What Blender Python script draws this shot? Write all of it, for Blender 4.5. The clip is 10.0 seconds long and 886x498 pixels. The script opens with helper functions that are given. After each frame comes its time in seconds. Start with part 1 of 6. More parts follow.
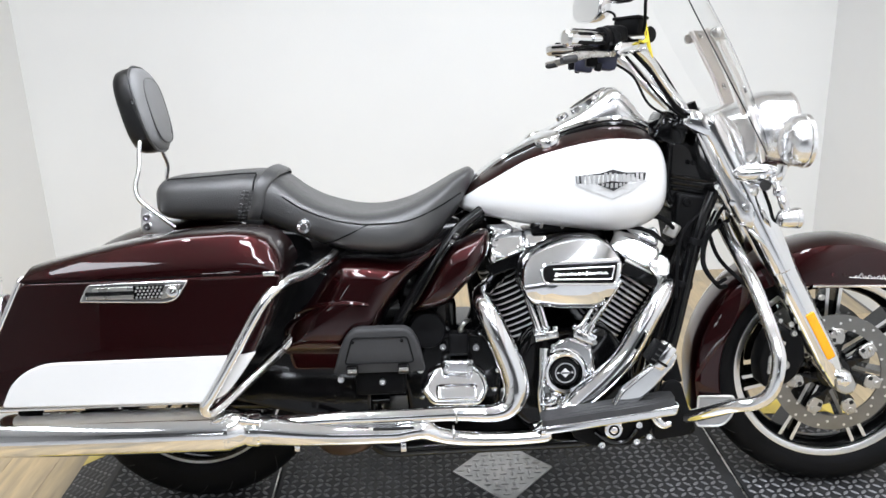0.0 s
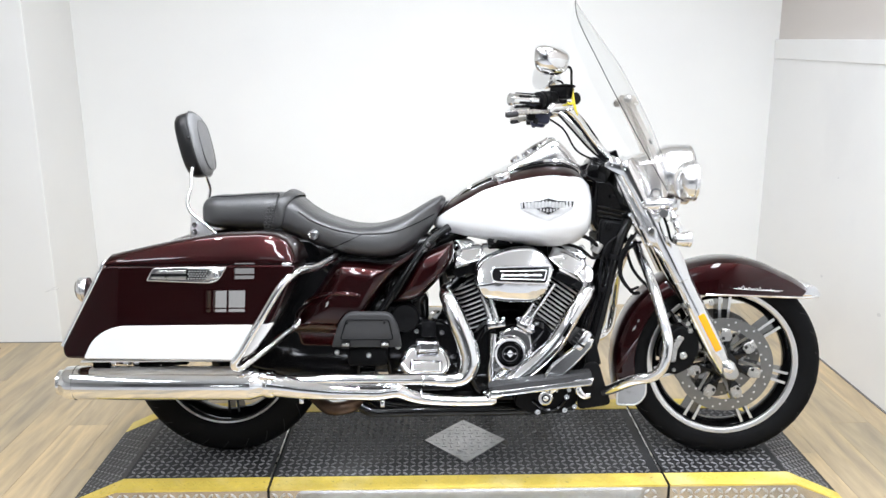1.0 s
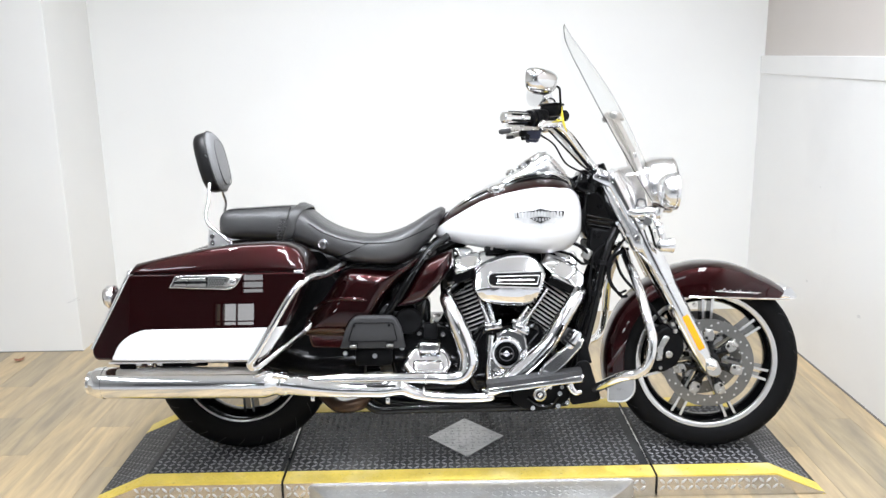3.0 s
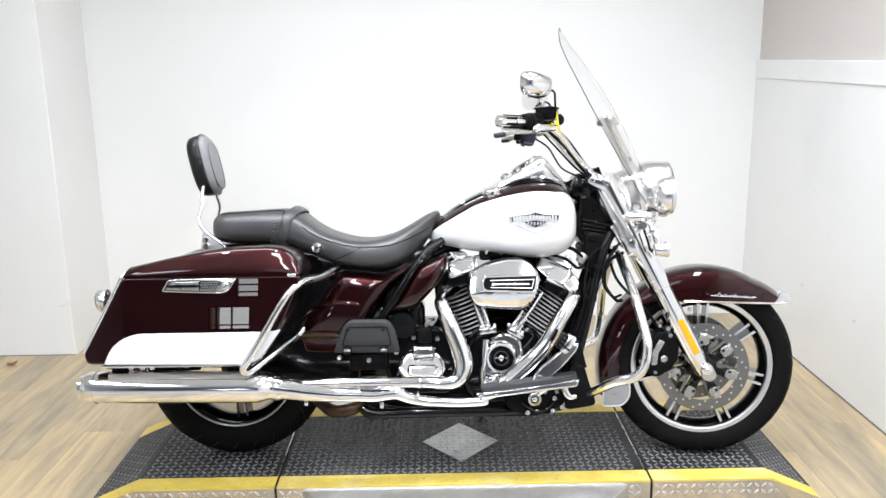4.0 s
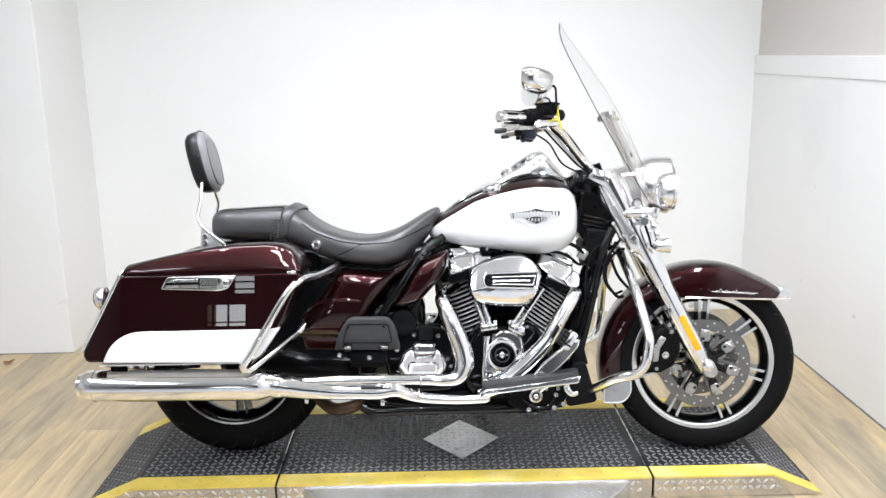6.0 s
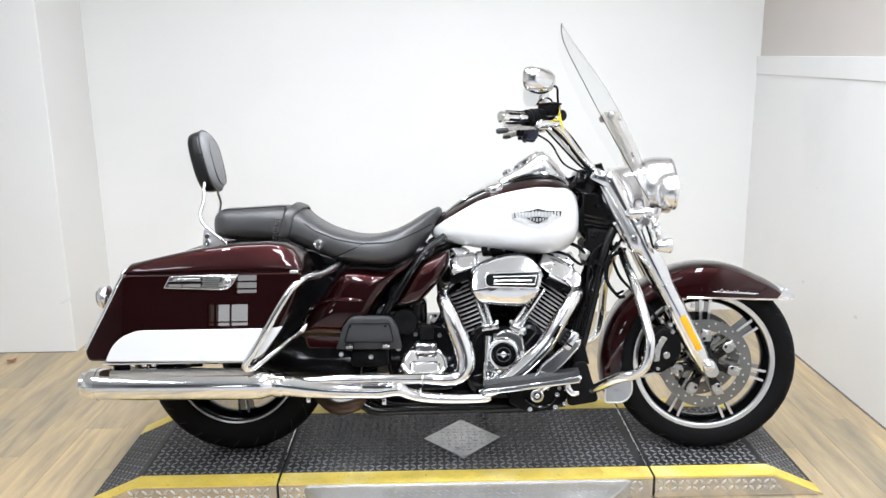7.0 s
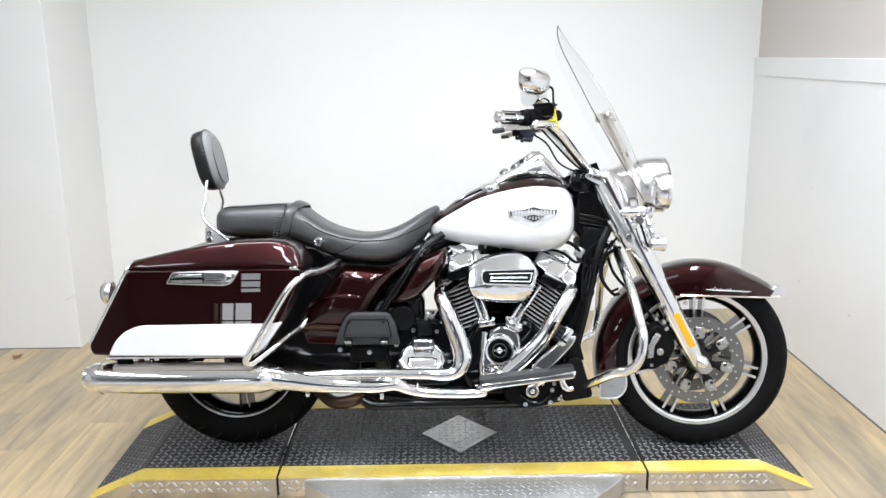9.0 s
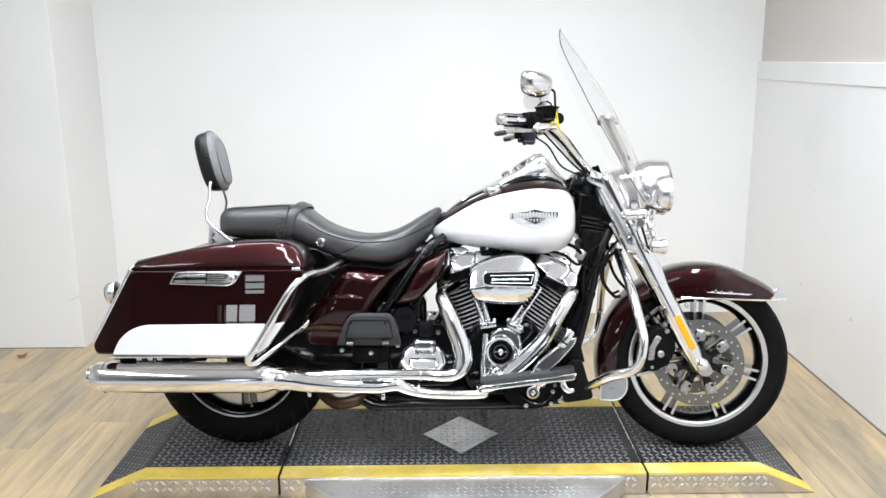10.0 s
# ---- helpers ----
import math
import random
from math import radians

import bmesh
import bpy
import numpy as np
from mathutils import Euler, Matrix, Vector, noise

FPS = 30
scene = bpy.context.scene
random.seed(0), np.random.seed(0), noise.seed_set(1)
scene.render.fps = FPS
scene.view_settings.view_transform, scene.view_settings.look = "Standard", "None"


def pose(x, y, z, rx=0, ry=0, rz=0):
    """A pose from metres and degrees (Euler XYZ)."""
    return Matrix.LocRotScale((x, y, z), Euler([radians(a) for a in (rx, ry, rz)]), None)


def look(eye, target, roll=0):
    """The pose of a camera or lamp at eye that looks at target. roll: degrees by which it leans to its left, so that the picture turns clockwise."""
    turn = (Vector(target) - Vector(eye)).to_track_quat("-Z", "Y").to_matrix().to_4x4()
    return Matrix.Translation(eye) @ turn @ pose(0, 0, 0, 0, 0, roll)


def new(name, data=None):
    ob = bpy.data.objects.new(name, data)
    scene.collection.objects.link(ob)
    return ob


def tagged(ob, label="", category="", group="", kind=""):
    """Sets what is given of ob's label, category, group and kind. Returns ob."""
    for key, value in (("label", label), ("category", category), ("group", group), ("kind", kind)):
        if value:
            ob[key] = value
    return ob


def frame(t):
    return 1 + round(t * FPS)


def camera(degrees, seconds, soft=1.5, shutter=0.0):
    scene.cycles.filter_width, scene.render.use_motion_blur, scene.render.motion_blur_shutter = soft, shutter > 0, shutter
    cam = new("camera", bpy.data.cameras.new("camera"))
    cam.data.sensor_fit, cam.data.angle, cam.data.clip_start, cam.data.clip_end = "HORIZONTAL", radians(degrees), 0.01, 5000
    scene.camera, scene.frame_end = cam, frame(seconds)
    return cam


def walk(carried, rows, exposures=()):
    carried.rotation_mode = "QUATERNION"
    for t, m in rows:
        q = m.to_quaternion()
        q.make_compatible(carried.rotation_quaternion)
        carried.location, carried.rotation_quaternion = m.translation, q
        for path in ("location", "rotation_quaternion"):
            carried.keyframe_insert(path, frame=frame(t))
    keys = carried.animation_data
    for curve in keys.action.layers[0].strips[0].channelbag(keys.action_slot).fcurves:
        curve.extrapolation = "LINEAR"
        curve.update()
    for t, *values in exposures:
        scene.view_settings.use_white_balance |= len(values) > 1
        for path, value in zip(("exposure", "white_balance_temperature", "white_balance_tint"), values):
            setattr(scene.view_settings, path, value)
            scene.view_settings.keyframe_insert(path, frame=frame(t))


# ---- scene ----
cam = camera(56.0, 10.0)
PATH = [
    (0, (0.602, -1.886, 1.296), (0.643, 0.013, 0.67), -1.9),
    (0.2, (0.626, -2.03, 1.281), (0.655, -0.119, 0.692), -0.7),
    (0.5, (0.699, -2.216, 1.304), (0.692, -0.307, 0.707), -0.3),
    (0.7, (0.715, -2.328, 1.316), (0.706, -0.408, 0.757), -0.5),
    (1, (0.688, -2.506, 1.329), (0.71, -0.567, 0.84), -0.3),
    (1.2, (0.667, -2.608, 1.333), (0.656, -0.675, 0.822), -1.2),
    (1.5, (0.667, -2.689, 1.339), (0.663, -0.751, 0.843), -0.7),
    (2, (0.705, -2.695, 1.364), (0.698, -0.753, 0.885), -0.5),
    (2.5, (0.706, -2.697, 1.358), (0.709, -0.753, 0.891), -0.9),
    (4, (0.711, -2.685, 1.355), (0.728, -0.737, 0.906), -0.8),
    (4.5, (0.713, -2.68, 1.354), (0.743, -0.732, 0.904), -1.0),
    (5, (0.707, -2.672, 1.359), (0.73, -0.727, 0.896), -0.8),
    (5.5, (0.695, -2.671, 1.353), (0.724, -0.725, 0.894), -0.9),
    (7, (0.697, -2.679, 1.351), (0.719, -0.732, 0.895), -0.8),
    (7.5, (0.696, -2.685, 1.355), (0.723, -0.739, 0.893), -0.9),
    (8, (0.702, -2.697, 1.354), (0.728, -0.751, 0.89), -0.9),
    (8.5, (0.714, -2.718, 1.353), (0.73, -0.77, 0.901), -0.7),
    (9, (0.72, -2.729, 1.353), (0.731, -0.781, 0.898), -0.7),
    (9.5, (0.728, -2.739, 1.352), (0.731, -0.79, 0.905), -0.6),
    (10, (0.728, -2.744, 1.352), (0.729, -0.795, 0.904), -0.5),
]
walk(cam, [(t, look(eye, target, roll)) for t, eye, target, roll in PATH],
     [(0.0, -0.16), (0.6, -0.06), (1.0, 0.0), (1.5, 0.05), (5.5, 0.05), (7.0, -0.05), (10.0, -0.05)])

from mathutils import geometry

# ---- light ----
world = bpy.data.worlds.new("sky")
scene.world = world
world.use_nodes = True
wn = world.node_tree.nodes
sky = wn.new("ShaderNodeTexSky")
sky.sky_type, sky.sun_disc = "NISHITA", False
sky.sun_elevation, sky.sun_rotation = radians(35), radians(150)
wn["Background"].inputs["Strength"].default_value = 0.12
world.node_tree.links.new(sky.outputs[0], wn["Background"].inputs["Color"])


def area_lamp(name, m, sx, sy, watts, colour=(1, 1, 1)):
    d = bpy.data.lights.new(name, "AREA")
    d.shape, d.size, d.size_y, d.energy, d.color = "RECTANGLE", sx, sy, watts, colour
    ob = new(name, d)
    ob.matrix_world = m
    return ob


CEIL = 2.85
COOL = (0.872, 0.917, 0.998)
# a pair of troffers over the platform, long fill strips added over the aisle, and spots aimed at the motorcycle
for x in (-0.25, 1.65):
    area_lamp("ceiling_troffer_lamp", pose(x, 0.05, CEIL - 0.03), 1.2, 0.55, 27, COOL)
for x, w in ((-1.5, 28), (0.15, 82), (1.8, 75)):
    strip = area_lamp("ceiling_strip_lamp", pose(x, -2.7, CEIL - 0.03), 0.22, 3.0, w, COOL)
    strip.data.spread = radians(166)
# unseen lamp added to brighten the far end of the room
area_lamp("ceiling_troffer_lamp", pose(0.2, -6.0, CEIL - 0.03), 2.4, 0.6, 18, COOL)
area_lamp("window_daylight", pose(-2.09, -9.46, 1.0, 90, 0, 0), 0.46, 0.33, 4.5, (0.9, 0.95, 1.0))
area_lamp("window_daylight", pose(-1.9, -9.46, 1.43, 90, 0, 0), 0.32, 0.3, 2, (0.9, 0.95, 1.0))
for x, y in ((-0.6, -0.7), (0.25, -0.6), (0.55, -0.7), (1.35, -0.6), (1.9, -0.7)):
    lamp = area_lamp("spot_lamp", look((x, y, CEIL - 0.05), (x * 0.75 + 0.2, 0.5, 0.4)), 0.07, 0.07, 6, COOL)
    lamp.data.shape, lamp.data.spread = "DISK", radians(95)


# ---- materials ----
def mat(name, base, rough=0.5, metal=0.0, coat=0.0, var=0.12, scale=6.0, bump=0.0, bscale=60.0, rvar=0.08, stretch=(1, 1, 1), spec=0.5, coat_rough=0.035):
    m = bpy.data.materials.new(name)
    m.use_nodes = True
    nt = m.node_tree
    n, l = nt.nodes, nt.links
    b = n["Principled BSDF"]
    b.inputs["Metallic"].default_value = metal
    b.inputs["Coat Weight"].default_value = coat
    b.inputs["Specular IOR Level"].default_value = spec
    b.inputs["Coat Roughness"].default_value = coat_rough
    tc, mp = n.new("ShaderNodeTexCoord"), n.new("ShaderNodeMapping")
    mp.inputs["Scale"].default_value = stretch
    l.new(tc.outputs["Object"], mp.inputs["Vector"])
    no = n.new("ShaderNodeTexNoise")
    no.inputs["Scale"].default_value, no.inputs["Detail"].default_value = scale, 6
    l.new(mp.outputs[0], no.inputs["Vector"])
    mix = n.new("ShaderNodeMix")
    mix.data_type = "RGBA"
    mix.inputs[6].default_value = (*[c * (1 - var) for c in base], 1)
    mix.inputs[7].default_value = (*[min(1, c * (1 + var)) for c in base], 1)
    l.new(no.outputs["Fac"], mix.inputs[0])
    l.new(mix.outputs[2], b.inputs["Base Color"])
    mr = n.new("ShaderNodeMapRange")
    mr.inputs["To Min"].default_value, mr.inputs["To Max"].default_value = max(0.01, rough - rvar), min(1, rough + rvar)
    l.new(no.outputs["Fac"], mr.inputs["Value"])
    l.new(mr.outputs[0], b.inputs["Roughness"])
    if bump:
        nb, bp = n.new("ShaderNodeTexNoise"), n.new("ShaderNodeBump")
        nb.inputs["Scale"].default_value, nb.inputs["Detail"].default_value = bscale, 4
        l.new(mp.outputs[0], nb.inputs["Vector"])
        bp.inputs["Strength"].default_value, bp.inputs["Distance"].default_value = bump, 0.002
        l.new(nb.outputs["Fac"], bp.inputs["Height"])
        l.new(bp.outputs[0], b.inputs["Normal"])
    return m


CHROME = mat("chrome", (0.87, 0.875, 0.885), 0.07, 1.0, var=0.02, rvar=0.02)
SOFTCHROME = mat("softly_hazed_chrome", (0.86, 0.865, 0.875), 0.22, 1.0, var=0.03, rvar=0.03)
STEEL = mat("brushed_steel", (0.55, 0.54, 0.52), 0.28, 1.0, var=0.1, scale=30, bump=0.1, bscale=200)
MACHINED = mat("machined_aluminium", (0.82, 0.82, 0.82), 0.32, 1.0, var=0.05, scale=40)
DISC = mat("brake_disc_steel", (0.25, 0.247, 0.24), 0.34, 1.0, var=0.2, scale=25, bump=0.1, bscale=150)
MAROON = mat("maroon_metallic_paint", (0.023, 0.0016, 0.0023), 0.32, 0.9, 1.0, var=0.3, scale=900, rvar=0.05, spec=0.3, coat_rough=0.008)
MAROON.node_tree.nodes["Principled BSDF"].inputs["Coat IOR"].default_value = 1.48
WHITE = mat("white_pearl_paint", (0.69, 0.69, 0.685), 0.3, 0.0, 1.0, var=0.02, scale=500)
BLACK = mat("gloss_black_enamel", (0.003, 0.003, 0.0033), 0.1, 0.0, 0.0, var=0.3, scale=30, rvar=0.04, spec=0.3)
SATIN = mat("satin_black_metal", (0.004, 0.004, 0.0043), 0.42, 0.0, var=0.3, scale=40, bump=0.15, bscale=300, spec=0.08)
PLASTIC = mat("black_plastic", (0.0045, 0.0045, 0.005), 0.5, var=0.25, scale=30, bump=0.3, bscale=500, spec=0.1)
GREYPLASTIC = mat("dark_grey_plastic", (0.036, 0.036, 0.037), 0.5, var=0.15, scale=30, bump=0.3, bscale=500, spec=0.2)
RUBBER = mat("tyre_rubber", (0.005, 0.005, 0.0055), 0.65, var=0.35, scale=20, bump=0.3, bscale=220, spec=0.08)
LEATHER = mat("black_leather_vinyl", (0.032, 0.032, 0.0325), 0.36, var=0.25, scale=12, bump=0.45, bscale=420, spec=0.75)
LEATHERDARK = mat("gloss_black_vinyl", (0.006, 0.006, 0.0063), 0.3, var=0.25, scale=12, bump=0.4, bscale=300, spec=0.4)
LEATHERGREY = mat("grey_leather_vinyl", (0.19, 0.19, 0.192), 0.45, var=0.15, scale=12, bump=0.5, bscale=420)
AMBER = mat("amber_reflector", (0.95, 0.36, 0.0), 0.2, 0.0, 0.5, var=0.15, scale=120, bump=0.5, bscale=350)
YELLOWTAG = mat("yellow_tag", (0.72, 0.58, 0.03), 0.5, var=0.1)
RUSTY = mat("heat_browned_steel", (0.06, 0.035, 0.022), 0.4, 0.6, var=0.4, scale=18)
DECK = mat("black_painted_tread_plate", (0.021, 0.0214, 0.0226), 0.46, 0.0, var=0.4, scale=5, bump=0.25, bscale=120, rvar=0.12, spec=0.2)
TREAD = mat("scuffed_tread_lug", (0.17, 0.17, 0.175), 0.36, 0.15, var=0.6, scale=9, rvar=0.12, spec=0.4)
# bright metal, with the beige it reflects put into its base colour
BEIGEREFLECT = mat("plate_with_beige_reflection", (0.78, 0.74, 0.70), 0.35, 0.6, var=0.04, rvar=0.04)
NAVY = mat("dark_blue_plastic", (0.022, 0.024, 0.042), 0.4, var=0.2, scale=40, spec=0.3)
ALU = mat("aluminium_tread_plate", (0.62, 0.62, 0.62), 0.5, 1.0, var=0.12, scale=7, bump=0.2, bscale=160, rvar=0.12)
ALUWORN = mat("scuffed_aluminium_plate", (0.42, 0.42, 0.42), 0.38, 0.8, var=0.45, scale=16, bump=0.3, bscale=160, rvar=0.15)
SKIRT = mat("bare_skirt_plate", (0.60, 0.59, 0.58), 0.24, 1.0, var=0.15, scale=9, bump=0.1, bscale=160, rvar=0.08)
SILVER = mat("silver_emblem_paint", (0.6, 0.6, 0.6), 0.35, 0.4, var=0.2, scale=60)
YELLOW = mat("yellow_floor_paint", (0.66, 0.5, 0.09), 0.55, var=0.22, scale=14, bump=0.3, bscale=120)
GAP = mat("dark_gap", (0.008, 0.008, 0.008), 0.8)
JOINT = mat("grey_joint", (0.16, 0.155, 0.15), 0.7)
WALLW = mat("white_wall_paint", (0.78, 0.78, 0.76), 0.55, var=0.03, scale=1.6, bump=0.12, bscale=90)
WALLGLOSS = mat("white_gloss_panel", (0.78, 0.78, 0.77), 0.3, var=0.025, scale=1.4, bump=0.08, bscale=60)
BEIGE = mat("beige_wall_paint", (0.60, 0.56, 0.525), 0.6, var=0.05, scale=2, bump=0.1, bscale=90)
CEILM = mat("ceiling_paint", (0.82, 0.82, 0.81), 0.8, var=0.04, scale=2, bump=0.2, bscale=120)
SHOPWALL = mat("grey_showroom_wall", (0.22, 0.22, 0.224), 0.6, var=0.2, scale=1.5)
DARKBAR = mat("dark_window_frame", (0.03, 0.03, 0.032), 0.5, var=0.2, scale=20)
AISLE = mat("pale_grey_aisle_tile", (0.4, 0.4, 0.4), 0.35, var=0.12, scale=3, bump=0.1, bscale=80)
LEAF = mat("dry_brown_leaf", (0.22, 0.09, 0.045), 0.7, var=0.4, scale=60)



def worn(m, colour, scale, lo, hi, most):
    """Lays dust, specks or wear of another colour over a material in uneven patches."""
    n, l = m.node_tree.nodes, m.node_tree.links
    base = n["Principled BSDF"].inputs["Base Color"]
    under = base.links[0].from_socket
    tc, no, mr, mx = n.new("ShaderNodeTexCoord"), n.new("ShaderNodeTexNoise"), n.new("ShaderNodeMapRange"), n.new("ShaderNodeMix")
    no.inputs["Scale"].default_value, no.inputs["Detail"].default_value = scale, 7
    l.new(tc.outputs["Object"], no.inputs["Vector"])
    mr.inputs["From Min"].default_value, mr.inputs["From Max"].default_value, mr.inputs["To Max"].default_value = lo, hi, most
    l.new(no.outputs["Fac"], mr.inputs["Value"])
    mx.data_type = "RGBA"
    mx.inputs[7].default_value = (*colour, 1)
    l.new(mr.outputs[0], mx.inputs[0])
    l.new(under, mx.inputs[6])
    l.new(mx.outputs[2], base)


worn(DECK, (0.09, 0.088, 0.085), 3.5, 0.5, 0.78, 0.5)
worn(DECK, (0.2, 0.195, 0.185), 85, 0.66, 0.74, 0.5)
worn(TREAD, (0.3, 0.3, 0.3), 30, 0.5, 0.75, 0.5)
worn(YELLOW, (0.16, 0.12, 0.05), 60, 0.64, 0.72, 0.6)
worn(YELLOW, (0.82, 0.72, 0.4), 6, 0.5, 0.75, 0.5)
worn(ALU, (0.42, 0.4, 0.38), 9, 0.52, 0.72, 0.45)
worn(ALUWORN, (0.12, 0.12, 0.12), 24, 0.6, 0.72, 0.7)
worn(WALLW, (0.7, 0.7, 0.69), 1.1, 0.5, 0.8, 0.5)
worn(WALLGLOSS, (0.68, 0.68, 0.68), 2.3, 0.52, 0.8, 0.5)
worn(RUSTY, (0.16, 0.09, 0.05), 8, 0.45, 0.7, 0.7)


def glass(name, colour, rough, ior=1.45):
    m = bpy.data.materials.new(name)
    m.use_nodes = True
    b = m.node_tree.nodes["Principled BSDF"]
    b.inputs["Base Color"].default_value = (*colour, 1)
    b.inputs["Roughness"].default_value = rough
    b.inputs["IOR"].default_value = ior
    b.inputs["Transmission Weight"].default_value = 1.0
    return m


CLEAR = glass("clear_lens", (0.95, 0.96, 0.97), 0.02)
SCREEN = glass("clear_polycarbonate", (0.97, 0.975, 0.975), 0.0, 1.05)


def floor_material():
    m = bpy.data.materials.new("greige_vinyl_plank")
    m.use_nodes = True
    nt = m.node_tree
    n, l = nt.nodes, nt.links
    b = n["Principled BSDF"]
    tc, oi, mp, ad = (n.new("ShaderNode" + k) for k in ("TexCoord", "ObjectInfo", "Mapping", "VectorMath"))
    ml = n.new("ShaderNodeMath")
    ml.operation, ml.inputs[1].default_value = "MULTIPLY", 37.0
    l.new(oi.outputs["Random"], ml.inputs[0])
    ad.operation = "ADD"
    l.new(tc.outputs["Object"], ad.inputs[0])
    l.new(ml.outputs[0], ad.inputs[1])
    mp.inputs["Scale"].default_value = (1, 0.11, 1)
    l.new(ad.outputs[0], mp.inputs["Vector"])
    grain, broad = n.new("ShaderNodeTexNoise"), n.new("ShaderNodeTexNoise")
    grain.inputs["Scale"].default_value, grain.inputs["Detail"].default_value, grain.inputs["Distortion"].default_value = 70, 8, 0.4
    broad.inputs["Scale"].default_value, broad.inputs["Detail"].default_value, broad.inputs["Distortion"].default_value = 13, 5, 1.2
    l.new(mp.outputs[0], grain.inputs["Vector"])
    l.new(mp.outputs[0], broad.inputs["Vector"])
    ramp = n.new("ShaderNodeValToRGB")
    e = ramp.color_ramp.elements
    e[0].position, e[0].color = 0.28, (0.30, 0.25, 0.182, 1)
    e[1].position, e[1].color = 0.7, (0.51, 0.402, 0.245, 1)
    mid = e.new(0.5)
    mid.color = (0.42, 0.338, 0.222, 1)
    l.new(broad.outputs["Fac"], ramp.inputs[0])
    tone = n.new("ShaderNodeMix")
    tone.data_type, tone.blend_type = "RGBA", "MULTIPLY"
    tr = n.new("ShaderNodeValToRGB")
    t = tr.color_ramp.elements
    t[0].color, t[1].color = (0.74, 0.765, 0.80, 1), (1.14, 1.07, 0.95, 1)
    l.new(oi.outputs["Random"], tr.inputs[0])
    tone.inputs[0].default_value = 1.0
    l.new(ramp.outputs[0], tone.inputs[6])
    l.new(tr.outputs[0], tone.inputs[7])
    gm = n.new("ShaderNodeMix")
    gm.data_type, gm.blend_type = "RGBA", "MULTIPLY"
    gr = n.new("ShaderNodeMapRange")
    gr.inputs["From Min"].default_value, gr.inputs["From Max"].default_value = 0.3, 0.7
    gr.inputs["To Min"].default_value, gr.inputs["To Max"].default_value = 0.88, 1.06
    l.new(grain.outputs["Fac"], gr.inputs["Value"])
    gm.inputs[0].default_value = 1.0
    l.new(tone.outputs[2], gm.inputs[6])
    l.new(gr.outputs[0], gm.inputs[7])
    l.new(gm.outputs[2], b.inputs["Base Color"])
    b.inputs["Roughness"].default_value = 0.42
    bp = n.new("ShaderNodeBump")
    bp.inputs["Strength"].default_value, bp.inputs["Distance"].default_value = 0.25, 0.001
    l.new(grain.outputs["Fac"], bp.inputs["Height"])
    l.new(bp.outputs[0], b.inputs["Normal"])
    return m


PLANK = floor_material()


# ---- shape helpers ----
def part(name, bm, material, parent=None, label="", smooth=40, kind="", category=""):
    """Links a bmesh as one mesh object under a thing or part."""
    bmesh.ops.recalc_face_normals(bm, faces=bm.faces)
    me = bpy.data.meshes.new(name)
    bm.to_mesh(me)
    bm.free()
    for m in material if isinstance(material, (list, tuple)) else (material,):
        me.materials.append(m)
    if smooth:
        me.polygons.foreach_set("use_smooth", [True] * len(me.polygons))
        me.set_sharp_from_angle(angle=radians(smooth))
        for f in me.polygons:
            if f.loop_total > 8:
                f.use_smooth = False
    ob = new(name, me)
    if parent:
        ob.parent = parent
    return tagged(ob, label, category, "", kind)


def spline(pts, n=6):
    """Catmull-Rom through the points."""
    p = [Vector(q) for q in pts]
    p = [2 * p[0] - p[1]] + p + [2 * p[-1] - p[-2]]
    out = []
    for i in range(1, len(p) - 2):
        a, b, c, d = p[i - 1:i + 3]
        for k in range(n):
            t = k / n
            out.append(0.5 * ((2 * b) + (c - a) * t + (2 * a - 5 * b + 4 * c - d) * t * t + (3 * b - a - 3 * c + d) * t ** 3))
    return out + [p[-2]]


def skin(bm, rings, cap=True, closed=True, loop=False):
    vs = [[bm.verts.new(q) for q in r] for r in rings]
    k = len(vs[0])
    for i in range(len(vs) - (0 if loop else 1)):
        a, b = vs[i], vs[(i + 1) % len(vs)]
        for j in range(k if closed else k - 1):
            bm.faces.new((a[j], a[(j + 1) % k], b[(j + 1) % k], b[j]))
    if cap and not loop:
        bm.faces.new(vs[0][::-1])
        bm.faces.new(vs[-1])
    return bm


def tube(pts, r, seg=14, n=6, bm=None, flat=1.0, raw=False, up=(0, 1, 0)):
    """A pipe along a smooth line; r a number or one for each point. flat squeezes it along one axis."""
    bm = bm or bmesh.new()
    path = [Vector(q) for q in pts] if raw else spline(pts, n)
    rr = r if isinstance(r, (list, tuple)) else [r] * len(pts)
    rings, last = [], None
    for i, q in enumerate(path):
        d = (path[min(i + 1, len(path) - 1)] - path[max(i - 1, 0)]).normalized()
        if last is None:
            last = Vector(up) if abs(d.dot(Vector(up))) < 0.9 else Vector((1, 0, 0))
        u = (last - d * last.dot(d)).normalized()
        last = u
        v = d.cross(u)
        f = i / (len(path) - 1) * (len(rr) - 1)
        k = min(int(f), len(rr) - 2) if len(rr) > 1 else 0
        rad = rr[k] + (rr[k + 1] - rr[k]) * (f - k)
        rings.append([q + u * rad * math.cos(a) + v * rad * flat * math.sin(a) for a in [2 * math.pi * j / seg for j in range(seg)]])
    return skin(bm, rings)


def lathe(prof, centre, axis=(0, 1, 0), seg=32, bm=None, cap=True):
    """Turns (radius, along) pairs round an axis through the centre."""
    bm = bm or bmesh.new()
    a = Vector(axis).normalized()
    u = a.orthogonal().normalized()
    v = a.cross(u)
    c = Vector(centre)
    rings = [[c + a * h + (u * math.cos(t) + v * math.sin(t)) * max(r, 1e-4) for t in [2 * math.pi * j / seg for j in range(seg)]] for r, h in prof]
    return skin(bm, rings, cap)


